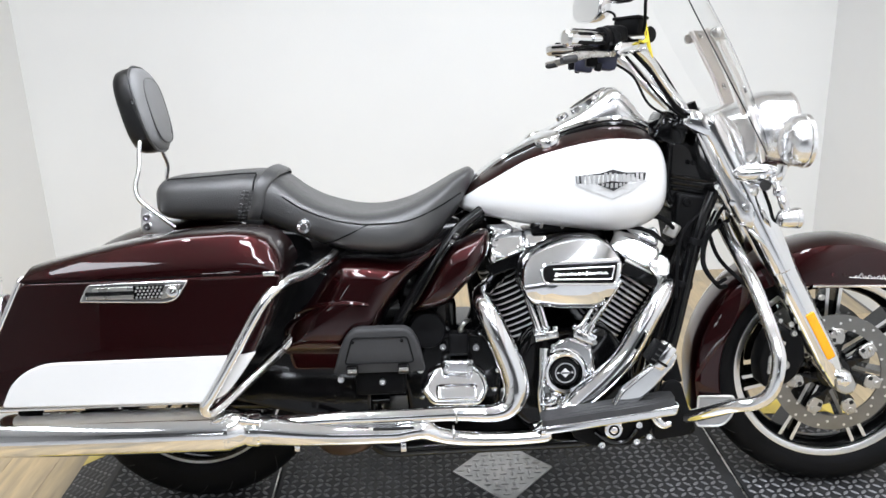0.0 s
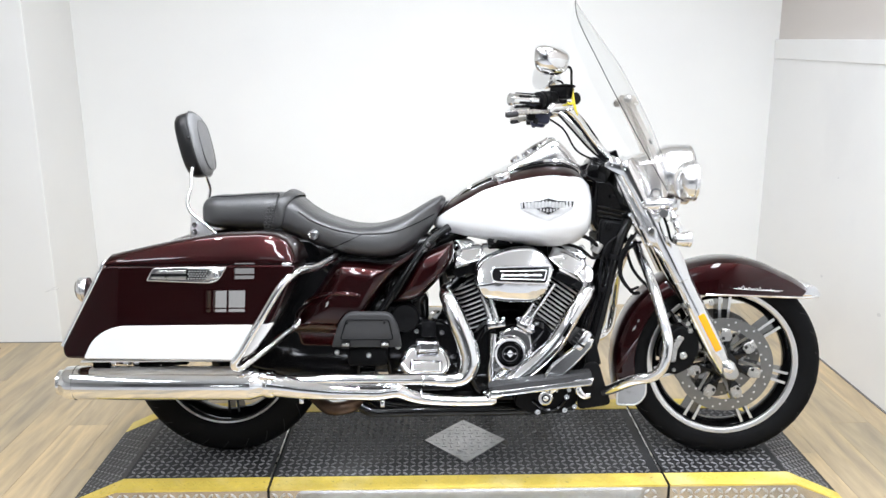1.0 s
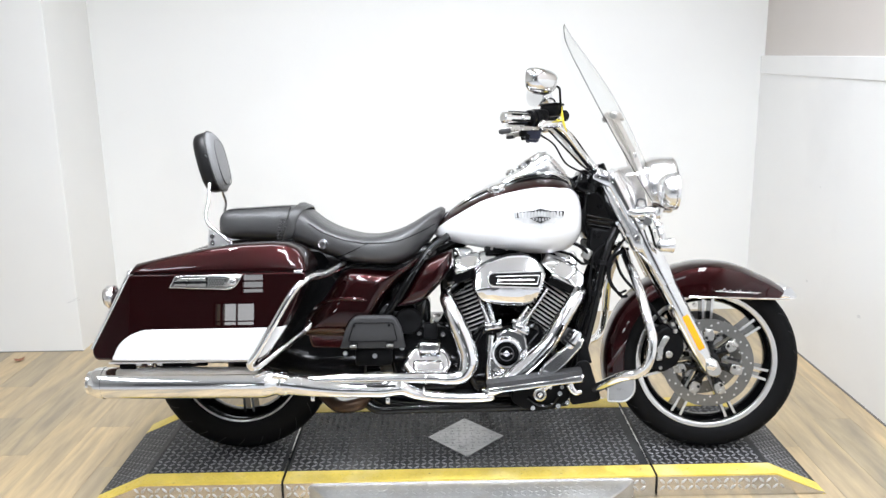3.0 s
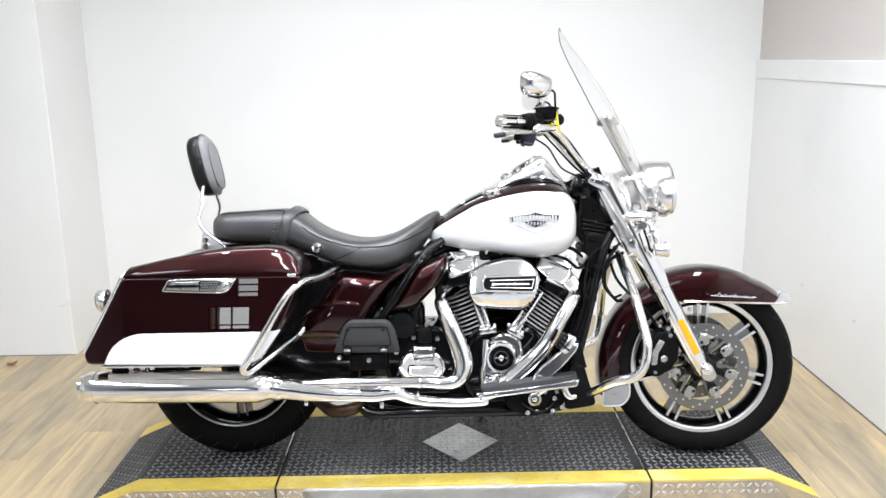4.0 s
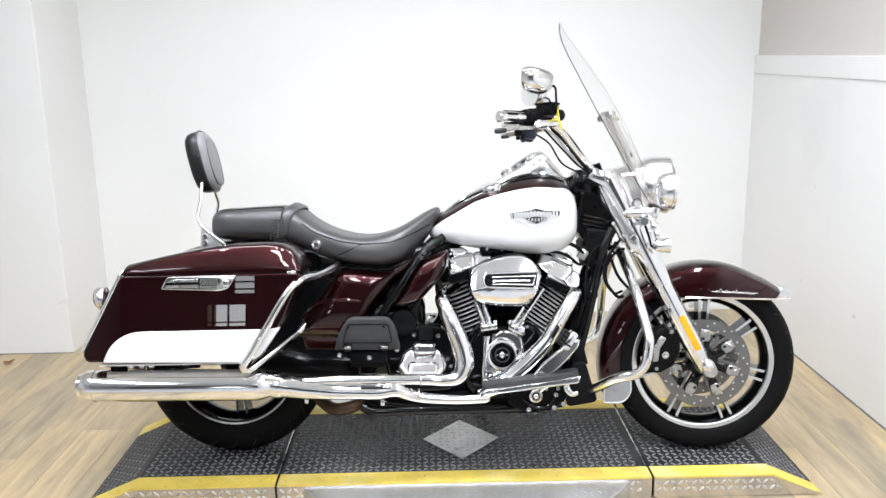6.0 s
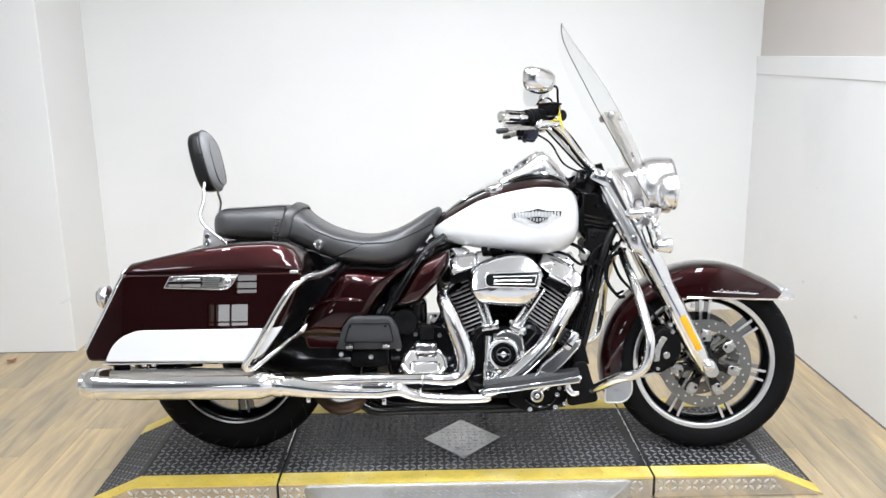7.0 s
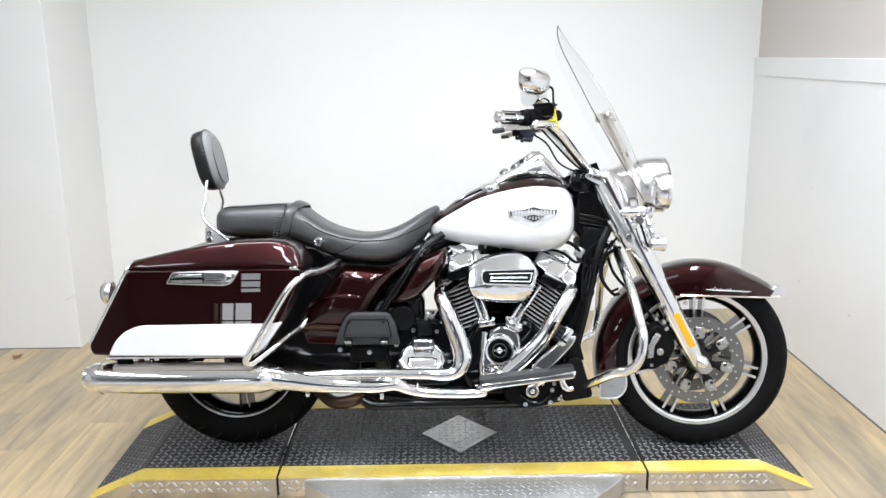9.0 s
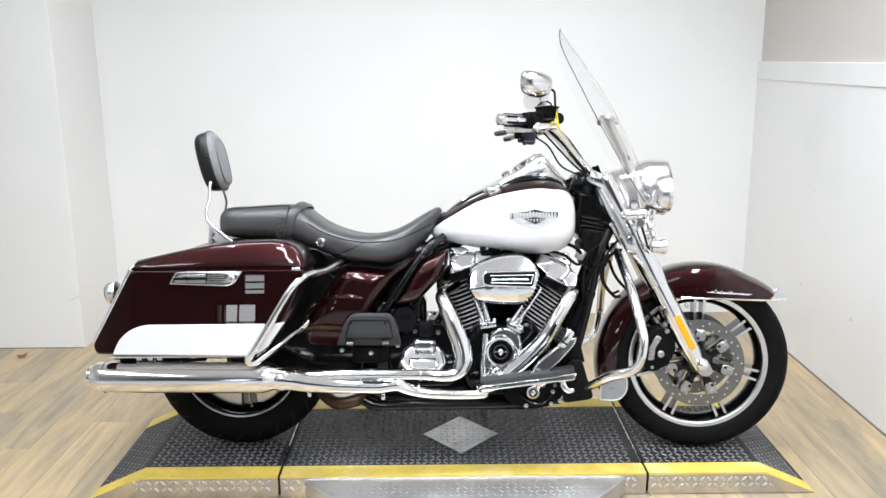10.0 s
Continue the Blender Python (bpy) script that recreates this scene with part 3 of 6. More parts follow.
def wheel(name, c, tyre_r, half, lip_r, lip_y, spokes, phase, label, face, bright=0.025, crown=0.62):
    """A cast wheel: black hub and spokes, machined lips, tyre."""
    bm = lathe([(0.032, -0.06), (0.05, -0.055), (0.055, -0.03), (0.04, 0), (0.055, 0.03), (0.05, 0.055), (0.032, 0.06)], c, (0, 1, 0), 28)
    # barrel
    lathe([(lip_r - 0.008, -lip_y), (lip_r - 0.026, -lip_y + 0.016), (lip_r - 0.034, -0.012), (lip_r - 0.034, 0.012), (lip_r - 0.026, lip_y - 0.016), (lip_r - 0.008, lip_y),
           (lip_r + 0.006, lip_y), (lip_r + 0.006, -lip_y), (lip_r - 0.008, -lip_y)], c, (0, 1, 0), 72, bm, cap=False)
    w = part(name, bm, BLACK, bike, label)
    for s in (-1, 1):
        part("rim_lip", lathe([(lip_r + 0.008 - bright, s * (lip_y - 0.008)), (lip_r + 0.008 - bright * 0.92, s * (lip_y - 0.001)), (lip_r + 0.008 - bright * 0.48, s * (lip_y + 0.004)), (lip_r + 0.006, s * (lip_y + 0.002)),
                               (lip_r + 0.008, s * (lip_y - 0.006)), (lip_r + 0.008 - bright, s * (lip_y - 0.008))], c, (0, 1, 0), 72, cap=False), MACHINED, w, "machined bright rim edge")
    # tyre with a round section and grooves
    n = 20
    prof = []
    for i in range(n + 1):
        a = math.pi * (i / n) - math.pi / 2
        prof.append((tyre_r - half * crown + half * crown * math.cos(a) ** 0.85 if math.cos(a) > 1e-6 else tyre_r - half * crown, half * math.sin(a)))
    wall = tyre_r - half * crown
    prof = [(lip_r - 0.003, -lip_y + 0.002), (lip_r + 0.006, -half * 0.9), ((lip_r + wall) / 2, -half * 1.0)] + prof + [((lip_r + wall) / 2, half * 1.0), (lip_r + 0.006, half * 0.9), (lip_r - 0.003, lip_y - 0.002)]
    tyre = part("tyre", lathe(prof, c, (0, 1, 0), 96, cap=False), RUBBER, w, "black street tyre with curved tread grooves")
    bm = bmesh.new()
    for k in range(26):
        for s in (-1, 1):
            pts = []
            for j in range(5):
                b = radians(25 + j * 12)
                rr = tyre_r - half * crown + half * crown * math.cos(b) ** 0.85 - 0.0006
                a = 2 * math.pi * k / 26 + j * 0.035 + (0.12 if s > 0 else 0)
                pts.append((c.x + rr * math.cos(a), c.y + s * half * math.sin(b), c.z + rr * math.sin(a)))
            tube(pts, 0.0014, 5, 2, bm)
    part("tread_groove", bm, GAP, tyre, kind="stuff")
    for k in range(spokes):
        a = radians(phase) + 2 * math.pi * k / spokes
        for s in (-1, 1):
            m = Matrix.Translation(c) @ Matrix.Rotation(-a, 4, "Y")
            out = [(0.045, s * 0.008), (lip_r * 0.62, s * 0.0095), (lip_r - 0.024, s * 0.0115), (lip_r - 0.022, s * 0.0205), (lip_r * 0.62, s * 0.0175), (0.045, s * 0.018)]
            bm = bmesh.new()
            r1 = [bm.verts.new((x, -0.02 - 0.014 * (x > 0.1) - 0.004 * (x > 0.18), z)) for x, z in out]
            r0 = [bm.verts.new((x, 0.02 + 0.014 * (x > 0.1) + 0.004 * (x > 0.18), z)) for x, z in out]
            fs = [bm.faces.new(r1), bm.faces.new(r0)]
            for i in range(6):
                bm.faces.new((r1[i], r1[(i + 1) % 6], r0[(i + 1) % 6], r0[i]))
            bm.normal_update()
            for f in bm.faces:
                f.material_index = 0
            fs[0].material_index = fs[1].material_index = 1
            bmesh.ops.transform(bm, matrix=m, verts=bm.verts)
            part("spoke", bm, [BLACK, face], w, smooth=0)
    return w


def brake_disc(parent, c, y, r0, r1, arms):
    d = part("brake_disc", ring(r0, r1, y - 0.0025, y + 0.0025, (c.x, 0, c.z), seg=72), DISC, parent, "drilled steel brake disc")
    bm = bmesh.new()
    for k in range(42):
        a = 2 * math.pi * k / 42
        rr = r1 - 0.010 - 0.012 * (k % 3)
        lathe([(0.0036, 0), (0.0036, 0.0006), (0, 0.0006)], (c.x + rr * math.cos(a), y - 0.0026, c.z + rr * math.sin(a)), (0, -1, 0), 8, bm)
    part("drill_hole", bm, MACHINED, d, kind="stuff")
    for k in range(arms):
        a = 2 * math.pi * k / arms + radians(37)
        m = Matrix.Translation((c.x, y - 0.004, c.z)) @ Matrix.Rotation(-a, 4, "Y")
        bm = slab(fillet([(0.03, -0.014), (0.060, -0.012), (0.086, -0.019), (0.086, 0.019), (0.060, 0.012), (0.03, 0.014)], 0.002, 2), 0.006, -0.002, 0.0015, 1)
        bmesh.ops.transform(bm, matrix=m, verts=bm.verts)
        part("carrier_arm", bm, BLACK, d)
        out = fillet([(0.076, -0.011), (0.084, -0.016), (r0 - 0.012, -0.018), (r0 - 0.006, -0.013), (r0 + 0.003, -0.012), (r0 + 0.003, 0.012), (r0 - 0.006, 0.013), (r0 - 0.012, 0.018), (0.084, 0.016), (0.076, 0.011)], 0.003, 2)
        bm = slab(out, 0.003, -0.004, 0.0015, 1)
        bmesh.ops.transform(bm, matrix=m, verts=bm.verts)
        lug_plate = part("carrier_lug", bm, STEEL, d, "bright disc carrier lug")
        bm = slab(fillet([(0.082, 0.004), (0.082, 0.013), (0.092, 0.014), (0.092, 0.004)], 0.001, 1), -0.003, -0.0046, 0)
        bmesh.ops.transform(bm, matrix=m, verts=bm.verts)
        part("window", bm, GAP, lug_plate)
        p = m @ Vector((r0 - 0.008, -0.004, 0))
        part("rivet", bolt(p, 0.007, 0.004), STEEL, d)
    part("carrier_bowl", lathe([(0.0, 0.004), (0.042, 0.004), (0.044, 0.0), (0.04, -0.006), (0.03, -0.012), (0, -0.012)], (c.x, y, c.z), (0, 1, 0), 36), BLACK, d, "black brake disc carrier")
    return d


front_wheel = wheel("front_wheel", FW, 0.312, 0.064, 0.236, 0.046, 7, 88.4, "black cast front wheel with machined spokes", MACHINED)
steered(front_wheel)
brake_disc(front_wheel, FW, -0.078, 0.113, 0.151, 7)
brake_disc(front_wheel, FW, 0.078, 0.108, 0.151, 7)
wheel("rear_wheel", RW, 0.318, 0.072, 0.214, 0.056, 7, 70, "black cast rear wheel with machined rim edge", BLACK, 0.014, 0.95)

# front fender: a deep skirted arc over the wheel
def fender_ring(a, w, crown, rin, c):
    pts = []
    for k in range(9):
        b = math.pi * k / 8
        y = -w * math.cos(b)
        r = crown - 0.035 * (1 - math.sin(b) ** 0.7)
        pts.append((r, y))
    outer = [(rin, -w - 0.004)] + pts + [(rin, w + 0.004)]
    inner = [(r - 0.004, y * 0.955) for r, y in outer[::-1]]
    return [Vector((c.x + r * math.cos(a), c.y + y, c.z + r * math.sin(a))) for r, y in outer + inner]


rings = []
for i in range(49):
    deg = 44.3 + (198 - 44.3) * i / 48
    a = radians(deg)
    flat = min(0.322, max(0.222, (0.536 - FW.z) / max(0.2, math.sin(a))))
    back = 0.284
    t = min(1, max(0, (deg - 100) / 42))
    t = t * t * (3 - 2 * t)
    rin = flat * (1 - t) + back * t
    crown = 0.343 + 0.016 * max(0, (deg - 120) / 78) + 0.014 * max(0, (60 - deg) / 15.7)
    rings.append(fender_ring(a, 0.083, crown, min(rin, crown - 0.036), FW))
front_fender = part("front_fender", skin(bmesh.new(), rings), MAROON, bike, "glossy maroon front fender with chrome trim")
steered(front_fender)
for s in (-1, 1):
    part("fender_trim", tube([(1.553, s * 0.09, 0.540), (1.68, s * 0.091, 0.538), (1.80, s * 0.089, 0.534), (1.868, s * 0.078, 0.531), (1.902, s * 0.055, 0.531), (1.912, 0, 0.533)], 0.006, 8, 5, flat=0.7), CHROME, front_fender, "chrome trim strip")
part("fender_tip", slab(fillet([(1.846, 0.527), (1.907, 0.525), (1.914, 0.538), (1.890, 0.567), (1.868, 0.567), (1.853, 0.545)], 0.004, 2), 0.06, -0.06, 0.006), CHROME, front_fender, "chrome fender tip")
# script badge as a plain flourish
rnd = random.Random(4)
pts = [(1.650 + 0.0052 * i + rnd.uniform(-0.0015, 0.0025), -0.0895, 0.5615 - 0.0004 * i + (rnd.uniform(0.001, 0.0052) + 0.004 * (i in (3, 13)) if i % 2 else rnd.uniform(-0.0035, -0.001))) for i in range(26)]
part("script_badge", tube(pts, 0.0016, 5, 3), MACHINED, front_fender, "chrome script badge")
part("badge_underline", tube([(1.638, -0.0895, 0.560), (1.70, -0.0905, 0.5555), (1.786, -0.0895, 0.5535)], 0.0011, 6, 4), MACHINED, front_fender)
for x in (1.603, 1.63):
    part("rivet", bolt((x, -0.087, 0.566), 0.005, 0.003), MAROON, front_fender)
out = fillet([(1.286, 0.258), (1.373, 0.258), (1.374, 0.211), (1.347, 0.178), (1.282, 0.178)], [0.004, 0.01, 0.02, 0.03, 0.01], 4)
tip = part("rear_tip_trim", slab(out, -0.088, -0.094, 0.002), mat("grey_plastic_plate", (0.27, 0.275, 0.285), 0.3, 0.0, 0.5, var=0.15, scale=30), front_fender, "grey fender tip plate with a bright border")
part("border", tube([(x, -0.095, z) for x, z in out + out[:1]], 0.003, 6, raw=True), SILVER, tip)

# fork
AX = Vector((0.325, 0, -0.642)).normalized()
for far in (False, True):
    s = -1
    y = s * 0.122
    top, low_, axle = Vector((1.272, y, 0.952)), Vector((1.452, y, 0.592)), Vector((1.593, y, 0.312))
    fk = part("fork_leg", tube([low_ - AX * 0.03, low_ + AX * 0.01, low_ + AX * 0.18, axle + AX * -0.055, axle + AX * 0.018], [0.031, 0.034, 0.0335, 0.033, 0.023], 20, 5), CHROME, bike, "chrome fork slider")
    part("fork_cover", tube([top, top + AX * 0.02, top + AX * 0.2, low_ + AX * -0.006, low_], [0.030, 0.037, 0.038, 0.037, 0.033], 20, 5), CHROME, fk, "chrome upper fork cover")
    part("axle_nut", lathe([(0.020, 0), (0.020, 0.012), (0.012, 0.016), (0.012, 0.026), (0.006, 0.03), (0, 0.03)], (1.602, y + s * 0.02, 0.312), (0, s, 0), 6), CHROME, fk, "chrome axle nut")
    part("axle_clamp", slab(fillet([(1.575, 0.340), (1.62, 0.330), (1.640, 0.289), (1.624, 0.266), (1.59, 0.277)], 0.012, 3), y + 0.026, y - 0.026, 0.005), STEEL, fk)
    c0, c1 = Vector((1.512, 0, 0.479)), Vector((1.569, 0, 0.366))
    e = Vector((0.0098, 0, 0.0049))
    part("reflector", slab(fillet([(q.x, q.z) for q in (c0 - e, c0 + e, c1 + e, c1 - e)], 0.004, 2), y + s * 0.02, y + s * 0.0365, 0.002), AMBER, fk, "amber side reflector")
    part("pinch_bolt", bolt((1.468, y + s * 0.01, 0.508), 0.011, 0.01, (0, s, 0)), STEEL, fk)
    if far:
        steered(fk, FAR)
    # caliper
    out = fillet([(1.411, 0.295), (1.402, 0.356), (1.420, 0.413), (1.455, 0.445), (1.512, 0.415), (1.519, 0.355), (1.492, 0.309), (1.442, 0.283)], 0.02, 4)
    cal = part("brake_caliper", slab(out, s * 0.075, s * 0.132, 0.008), SATIN, bike, "black brake caliper with a silver plate")
    part("cover", slab(fillet([(1.421, 0.326), (1.426, 0.373), (1.450, 0.412), (1.469, 0.404), (1.446, 0.367), (1.442, 0.327)], 0.006, 2), s * 0.13, s * 0.136, 0.002), STEEL, cal, "brushed silver plate")
    for x, z, r in ((1.465, 0.347, 0.012), (1.436, 0.302, 0.006), (1.478, 0.448, 0.008), (1.486, 0.425, 0.008), (1.451, 0.458, 0.007), (1.551, 0.512, 0.008)):
        part("bolt", bolt((x, s * 0.131, z), r, 0.007, (0, s, 0)), STEEL, cal)
    if far:
        steered(cal, FAR)
steered(part("front_axle", tube([(1.624, -0.13, 0.308), (1.624, 0.13, 0.308)], 0.012, 12, 1), STEEL, bike))
part("brake_hose", tube([(1.45, -0.11, 0.45), (1.40, -0.12, 0.52), (1.33, -0.06, 0.60), (1.30, -0.05, 0.68)], 0.005, 8), RUBBER, bike)
part("wheel_cable", tube([(1.345, -0.07, 0.70), (1.29, -0.09, 0.67), (1.275, -0.1, 0.60), (1.31, -0.1, 0.545), (1.335, -0.09, 0.54)], 0.0055, 8), RUBBER, bike, "black looped cable")
for z in (0.945, 0.755):
    bmx = box((0.075, 0.30, 0.045 if z > 0.8 else 0.04), pose(1.268 + (0.945 - z) * 0.54, 0, z, 0, 28, 0), 0.012)
    steered(part("triple_clamp", bmx, CHROME, bike))
part("steering_head", tube([(1.20, 0, 0.96), (1.29, 0, 0.76)], 0.042, 18, 1), BLACK, bike)

# frame
fr = part("frame", tube([(1.20, 0, 0.84), (1.0, 0, 0.80), (0.75, 0, 0.73), (0.5, 0, 0.62), (0.35, 0, 0.56)], 0.03, 12), BLACK, bike, "black steel frame tubes")
for s in (-1, 1):
    part("frame_tube", tube([(1.295, s * 0.035, 0.77), (1.24, s * 0.06, 0.60), (1.18, s * 0.075, 0.42), (1.14, s * 0.085, 0.26), (1.08, s * 0.1, 0.19), (0.9, s * 0.11, 0.182), (0.6, s * 0.11, 0.185), (0.5, s * 0.11, 0.21), (0.45, s * 0.11, 0.3), (0.47, s * 0.11, 0.5)], 0.025, 12), BLACK, fr)
    part("brace", tube([(1.325, s * 0.05, 0.72), (1.26, s * 0.07, 0.60), (1.225, s * 0.08, 0.50)], 0.010, 10), CHROME, fr)
part("neck_cover", slab(fillet([(1.195, 0.905), (1.25, 0.90), (1.325, 0.80), (1.30, 0.735), (1.215, 0.72), (1.185, 0.77)], 0.02, 4), 0.07, -0.07, 0.015), BLACK, fr, "gloss black neck cover")
for z in (0.815, 0.80, 0.785):
    part("neck_rib", tube([(1.205, -0.075, z), (1.318, -0.075, z - 0.022)], 0.0055, 8, 1), BLACK, fr)
nb = part("neck_bracket", slab(fillet([(1.213, 0.775), (1.30, 0.762), (1.262, 0.66), (1.235, 0.62), (1.205, 0.70)], 0.012, 3), -0.05, -0.095, 0.008), SATIN, fr, "black neck bracket")
part("bolt", bolt((1.235, -0.096, 0.752), 0.011, 0.007), SATIN, nb)
part("bolt", bolt((1.25, -0.088, 0.845), 0.006, 0.005), SATIN, nb)
dt = part("downtube", tube([(1.30, -0.085, 0.77), (1.268, -0.09, 0.70), (1.238, -0.095, 0.585), (1.21, -0.10, 0.47), (1.18, -0.105, 0.36)], 0.0175, 14), BLACK, fr, "gloss black frame downtube")
for z, x in ((0.655, 1.256), (0.55, 1.229)):
    part("tube_clip", ring(0.017, 0.0215, -0.008, 0.008, (x, -0.092, z), (0.25, 0, 0.97), 20), PLASTIC, dt)
part("switch_wire", tube([(1.262, -0.10, 0.72), (1.225, -0.115, 0.69), (1.21, -0.11, 0.63), (1.205, -0.11, 0.52)], 0.004, 6), RUBBER, fr)
part("cable_loop", tube([(1.33, -0.07, 0.73), (1.30, -0.10, 0.70), (1.272, -0.11, 0.66), (1.268, -0.115, 0.60), (1.30, -0.11, 0.555), (1.33, -0.10, 0.56)], 0.0045, 8), RUBBER, fr)
part("voltage_box", slab(fillet([(1.20, 0.73), (1.28, 0.745), (1.26, 0.66), (1.215, 0.64)], 0.012, 3), 0.05, -0.085, 0.01), PLASTIC, fr)

# engine
engine = part("engine_case", slab(fillet([(0.80, 0.24), (0.78, 0.36), (0.84, 0.46), (1.03, 0.47), (1.10, 0.36), (1.09, 0.25), (1.0, 0.20), (0.86, 0.20)], 0.04, 4), 0.14, -0.15, 0.02), BLACK, bike, "gloss black engine case")


def cylinder(base, top, label, wide=0.066):
    base, top = Vector(base), Vector(top)
    ax = (top - base).normalized()
    ang = math.degrees(math.atan2(ax.x, ax.z))
    cyl = part("cylinder", tube([base, top], 0.05, 20, 1), BLACK, engine, label)
    ln = (top - base).length
    k = 13
    mesh = None
    for i in range(k):
        bm = bmesh.new()
        w = wide - 0.004 * (i < 2)
        out = [(w * sup(math.cos(t), 3.2), 0.074 * sup(math.sin(t), 3.2)) for t in [2 * math.pi * j / 32 for j in range(32)]]
        r = [[bm.verts.new((x * f, y * f, h)) for x, y in out] for h, f in ((-0.0034, 0.93), (-0.0025, 1.0), (0.0025, 1.0), (0.0034, 0.93))]
        for a, b, mi in ((0, 1, 0), (1, 2, 1), (2, 3, 0)):
            for j in range(32):
                bm.faces.new((r[a][j], r[a][(j + 1) % 32], r[b][(j + 1) % 32], r[b][j])).material_index = mi
        bm.faces.new(r[0][::-1])
        bm.faces.new(r[3])
        if mesh is None:
            f0 = part("fin", bm, [SATIN, SILVER], cyl, smooth=30)
            mesh = f0.data
        else:
            bm.free()
            f0 = new("fin", mesh)
            f0.parent = cyl
        f0.matrix_basis = Matrix.Translation(base + ax * (ln * (0.06 + 0.9 * i / (k - 1)))) @ pose(0, 0, 0, 0, ang, 0)


cylinder((0.842, 0, 0.43), (0.772, 0, 0.612), "black finned rear cylinder", 0.05)
cylinder((1.022, 0, 0.425), (1.126, 0, 0.572), "black finned front cylinder", 0.058)
HEADS = (
    ("rear", [(0.742, 0.612), (0.752, 0.628), (0.838, 0.655), (0.850, 0.636), (0.838, 0.618), (0.76, 0.592)],
     [(0.7515, 0.624), (0.7515, 0.676), (0.770, 0.686), (0.832, 0.696), (0.840, 0.688), (0.838, 0.650)],
     [(0.838, 0.655), (0.840, 0.696), (0.894, 0.698), (0.895, 0.676), (0.880, 0.664)], [(0.752, 0.676), (0.750, 0.712), (0.80, 0.712), (0.822, 0.700), (0.80, 0.686)], [(0.760, 0.640), (0.826, 0.660), (0.765, 0.672)]),
    ("front", [(1.060, 0.600), (1.078, 0.618), (1.165, 0.572), (1.172, 0.556), (1.150, 0.548), (1.07, 0.585)],
     [(1.041, 0.652), (1.066, 0.689), (1.11, 0.676), (1.165, 0.645), (1.160, 0.622), (1.128, 0.598), (1.076, 0.622)],
     [(1.128, 0.602), (1.160, 0.633), (1.178, 0.626), (1.186, 0.612), (1.176, 0.573), (1.157, 0.565)], [(1.088, 0.692), (1.135, 0.694), (1.172, 0.664), (1.168, 0.642), (1.11, 0.672)], [(1.082, 0.640), (1.145, 0.612), (1.10, 0.66)]))
for label, base, cover, end, lid, bolts in HEADS:
    hd = part("cylinder_head", slab(fillet(base, 0.006, 2), 0.11, -0.122, 0.005), BLACK, engine, f"black {label} cylinder head")
    part("gasket_line", tube([(x, -0.1225, z + 0.002) for x, z in base[1:3]], 0.0028, 8, 1), MACHINED, hd)
    rk = part("rocker_cover", slab(fillet(cover, 0.009, 3), 0.115, -0.136, 0.009, 4), CHROME, engine, f"chrome {label} rocker cover")
    part("end_block", slab(fillet(end, 0.007, 3), 0.09, -0.141, 0.007, 3), CHROME, rk)
    part("rocker_lid", slab(fillet(lid, 0.009, 3), 0.10, -0.112, 0.009, 3), CHROME, rk)
    for x, z in bolts:
        part("bolt", bolt((x, -0.136, z), 0.0075, 0.008), CHROME, rk)
    for ob in [rk] + list(rk.children):
        for v in ob.data.vertices:
            if v.co.y < -0.05:
                v.co.y += (v.co.z - min(q[1] for q in cover)) * 0.5
    part("breather", tube([(lid[1][0], -0.105, lid[1][1] - 0.01), (lid[1][0] + 0.012, -0.118, lid[1][1] - 0.004), (lid[1][0] + 0.022, -0.115, lid[1][1] - 0.018)], 0.006, 10), CHROME, rk)
part("engine_far_side", slab(fillet([(0.74, 0.25), (0.70, 0.60), (0.80, 0.68), (1.14, 0.70), (1.215, 0.60), (1.165, 0.36), (1.12, 0.24)], 0.04, 4), 0.12, 0.075, 0.01), BLACK, engine, "black far side of the engine")
# intake, throttle body and bracket between the heads
part("intake", tube([(0.86, -0.03, 0.62), (0.95, -0.04, 0.63), (1.04, -0.03, 0.62)], 0.035, 14), SATIN, engine)
part("heat_bracket", box((0.15, 0.06, 0.03), pose(0.93, -0.09, 0.71, 0, -4, 0), 0.008), BLACK, engine)
for x, z in ((0.88, 0.715), (0.93, 0.712), (0.985, 0.71)):
    part("bracket_tab", box((0.008, 0.008, 0.02), pose(x, -0.12, z, 0, 20, 0), 0.002), STEEL, engine)
part("coil_wire", tube([(1.10, -0.10, 0.73), (1.16, -0.12, 0.72), (1.20, -0.10, 0.69), (1.21, -0.06, 0.66)], 0.006, 8), RUBBER, engine)
part("wire_bundle", tube([(1.05, -0.09, 0.705), (1.13, -0.13, 0.69), (1.18, -0.12, 0.655), (1.205, -0.1, 0.66)], 0.005, 8), RUBBER, engine)
part("sensor", box((0.03, 0.03, 0.035), pose(1.20, -0.09, 0.685, 0, 30, 0), 0.006), STEEL, engine)

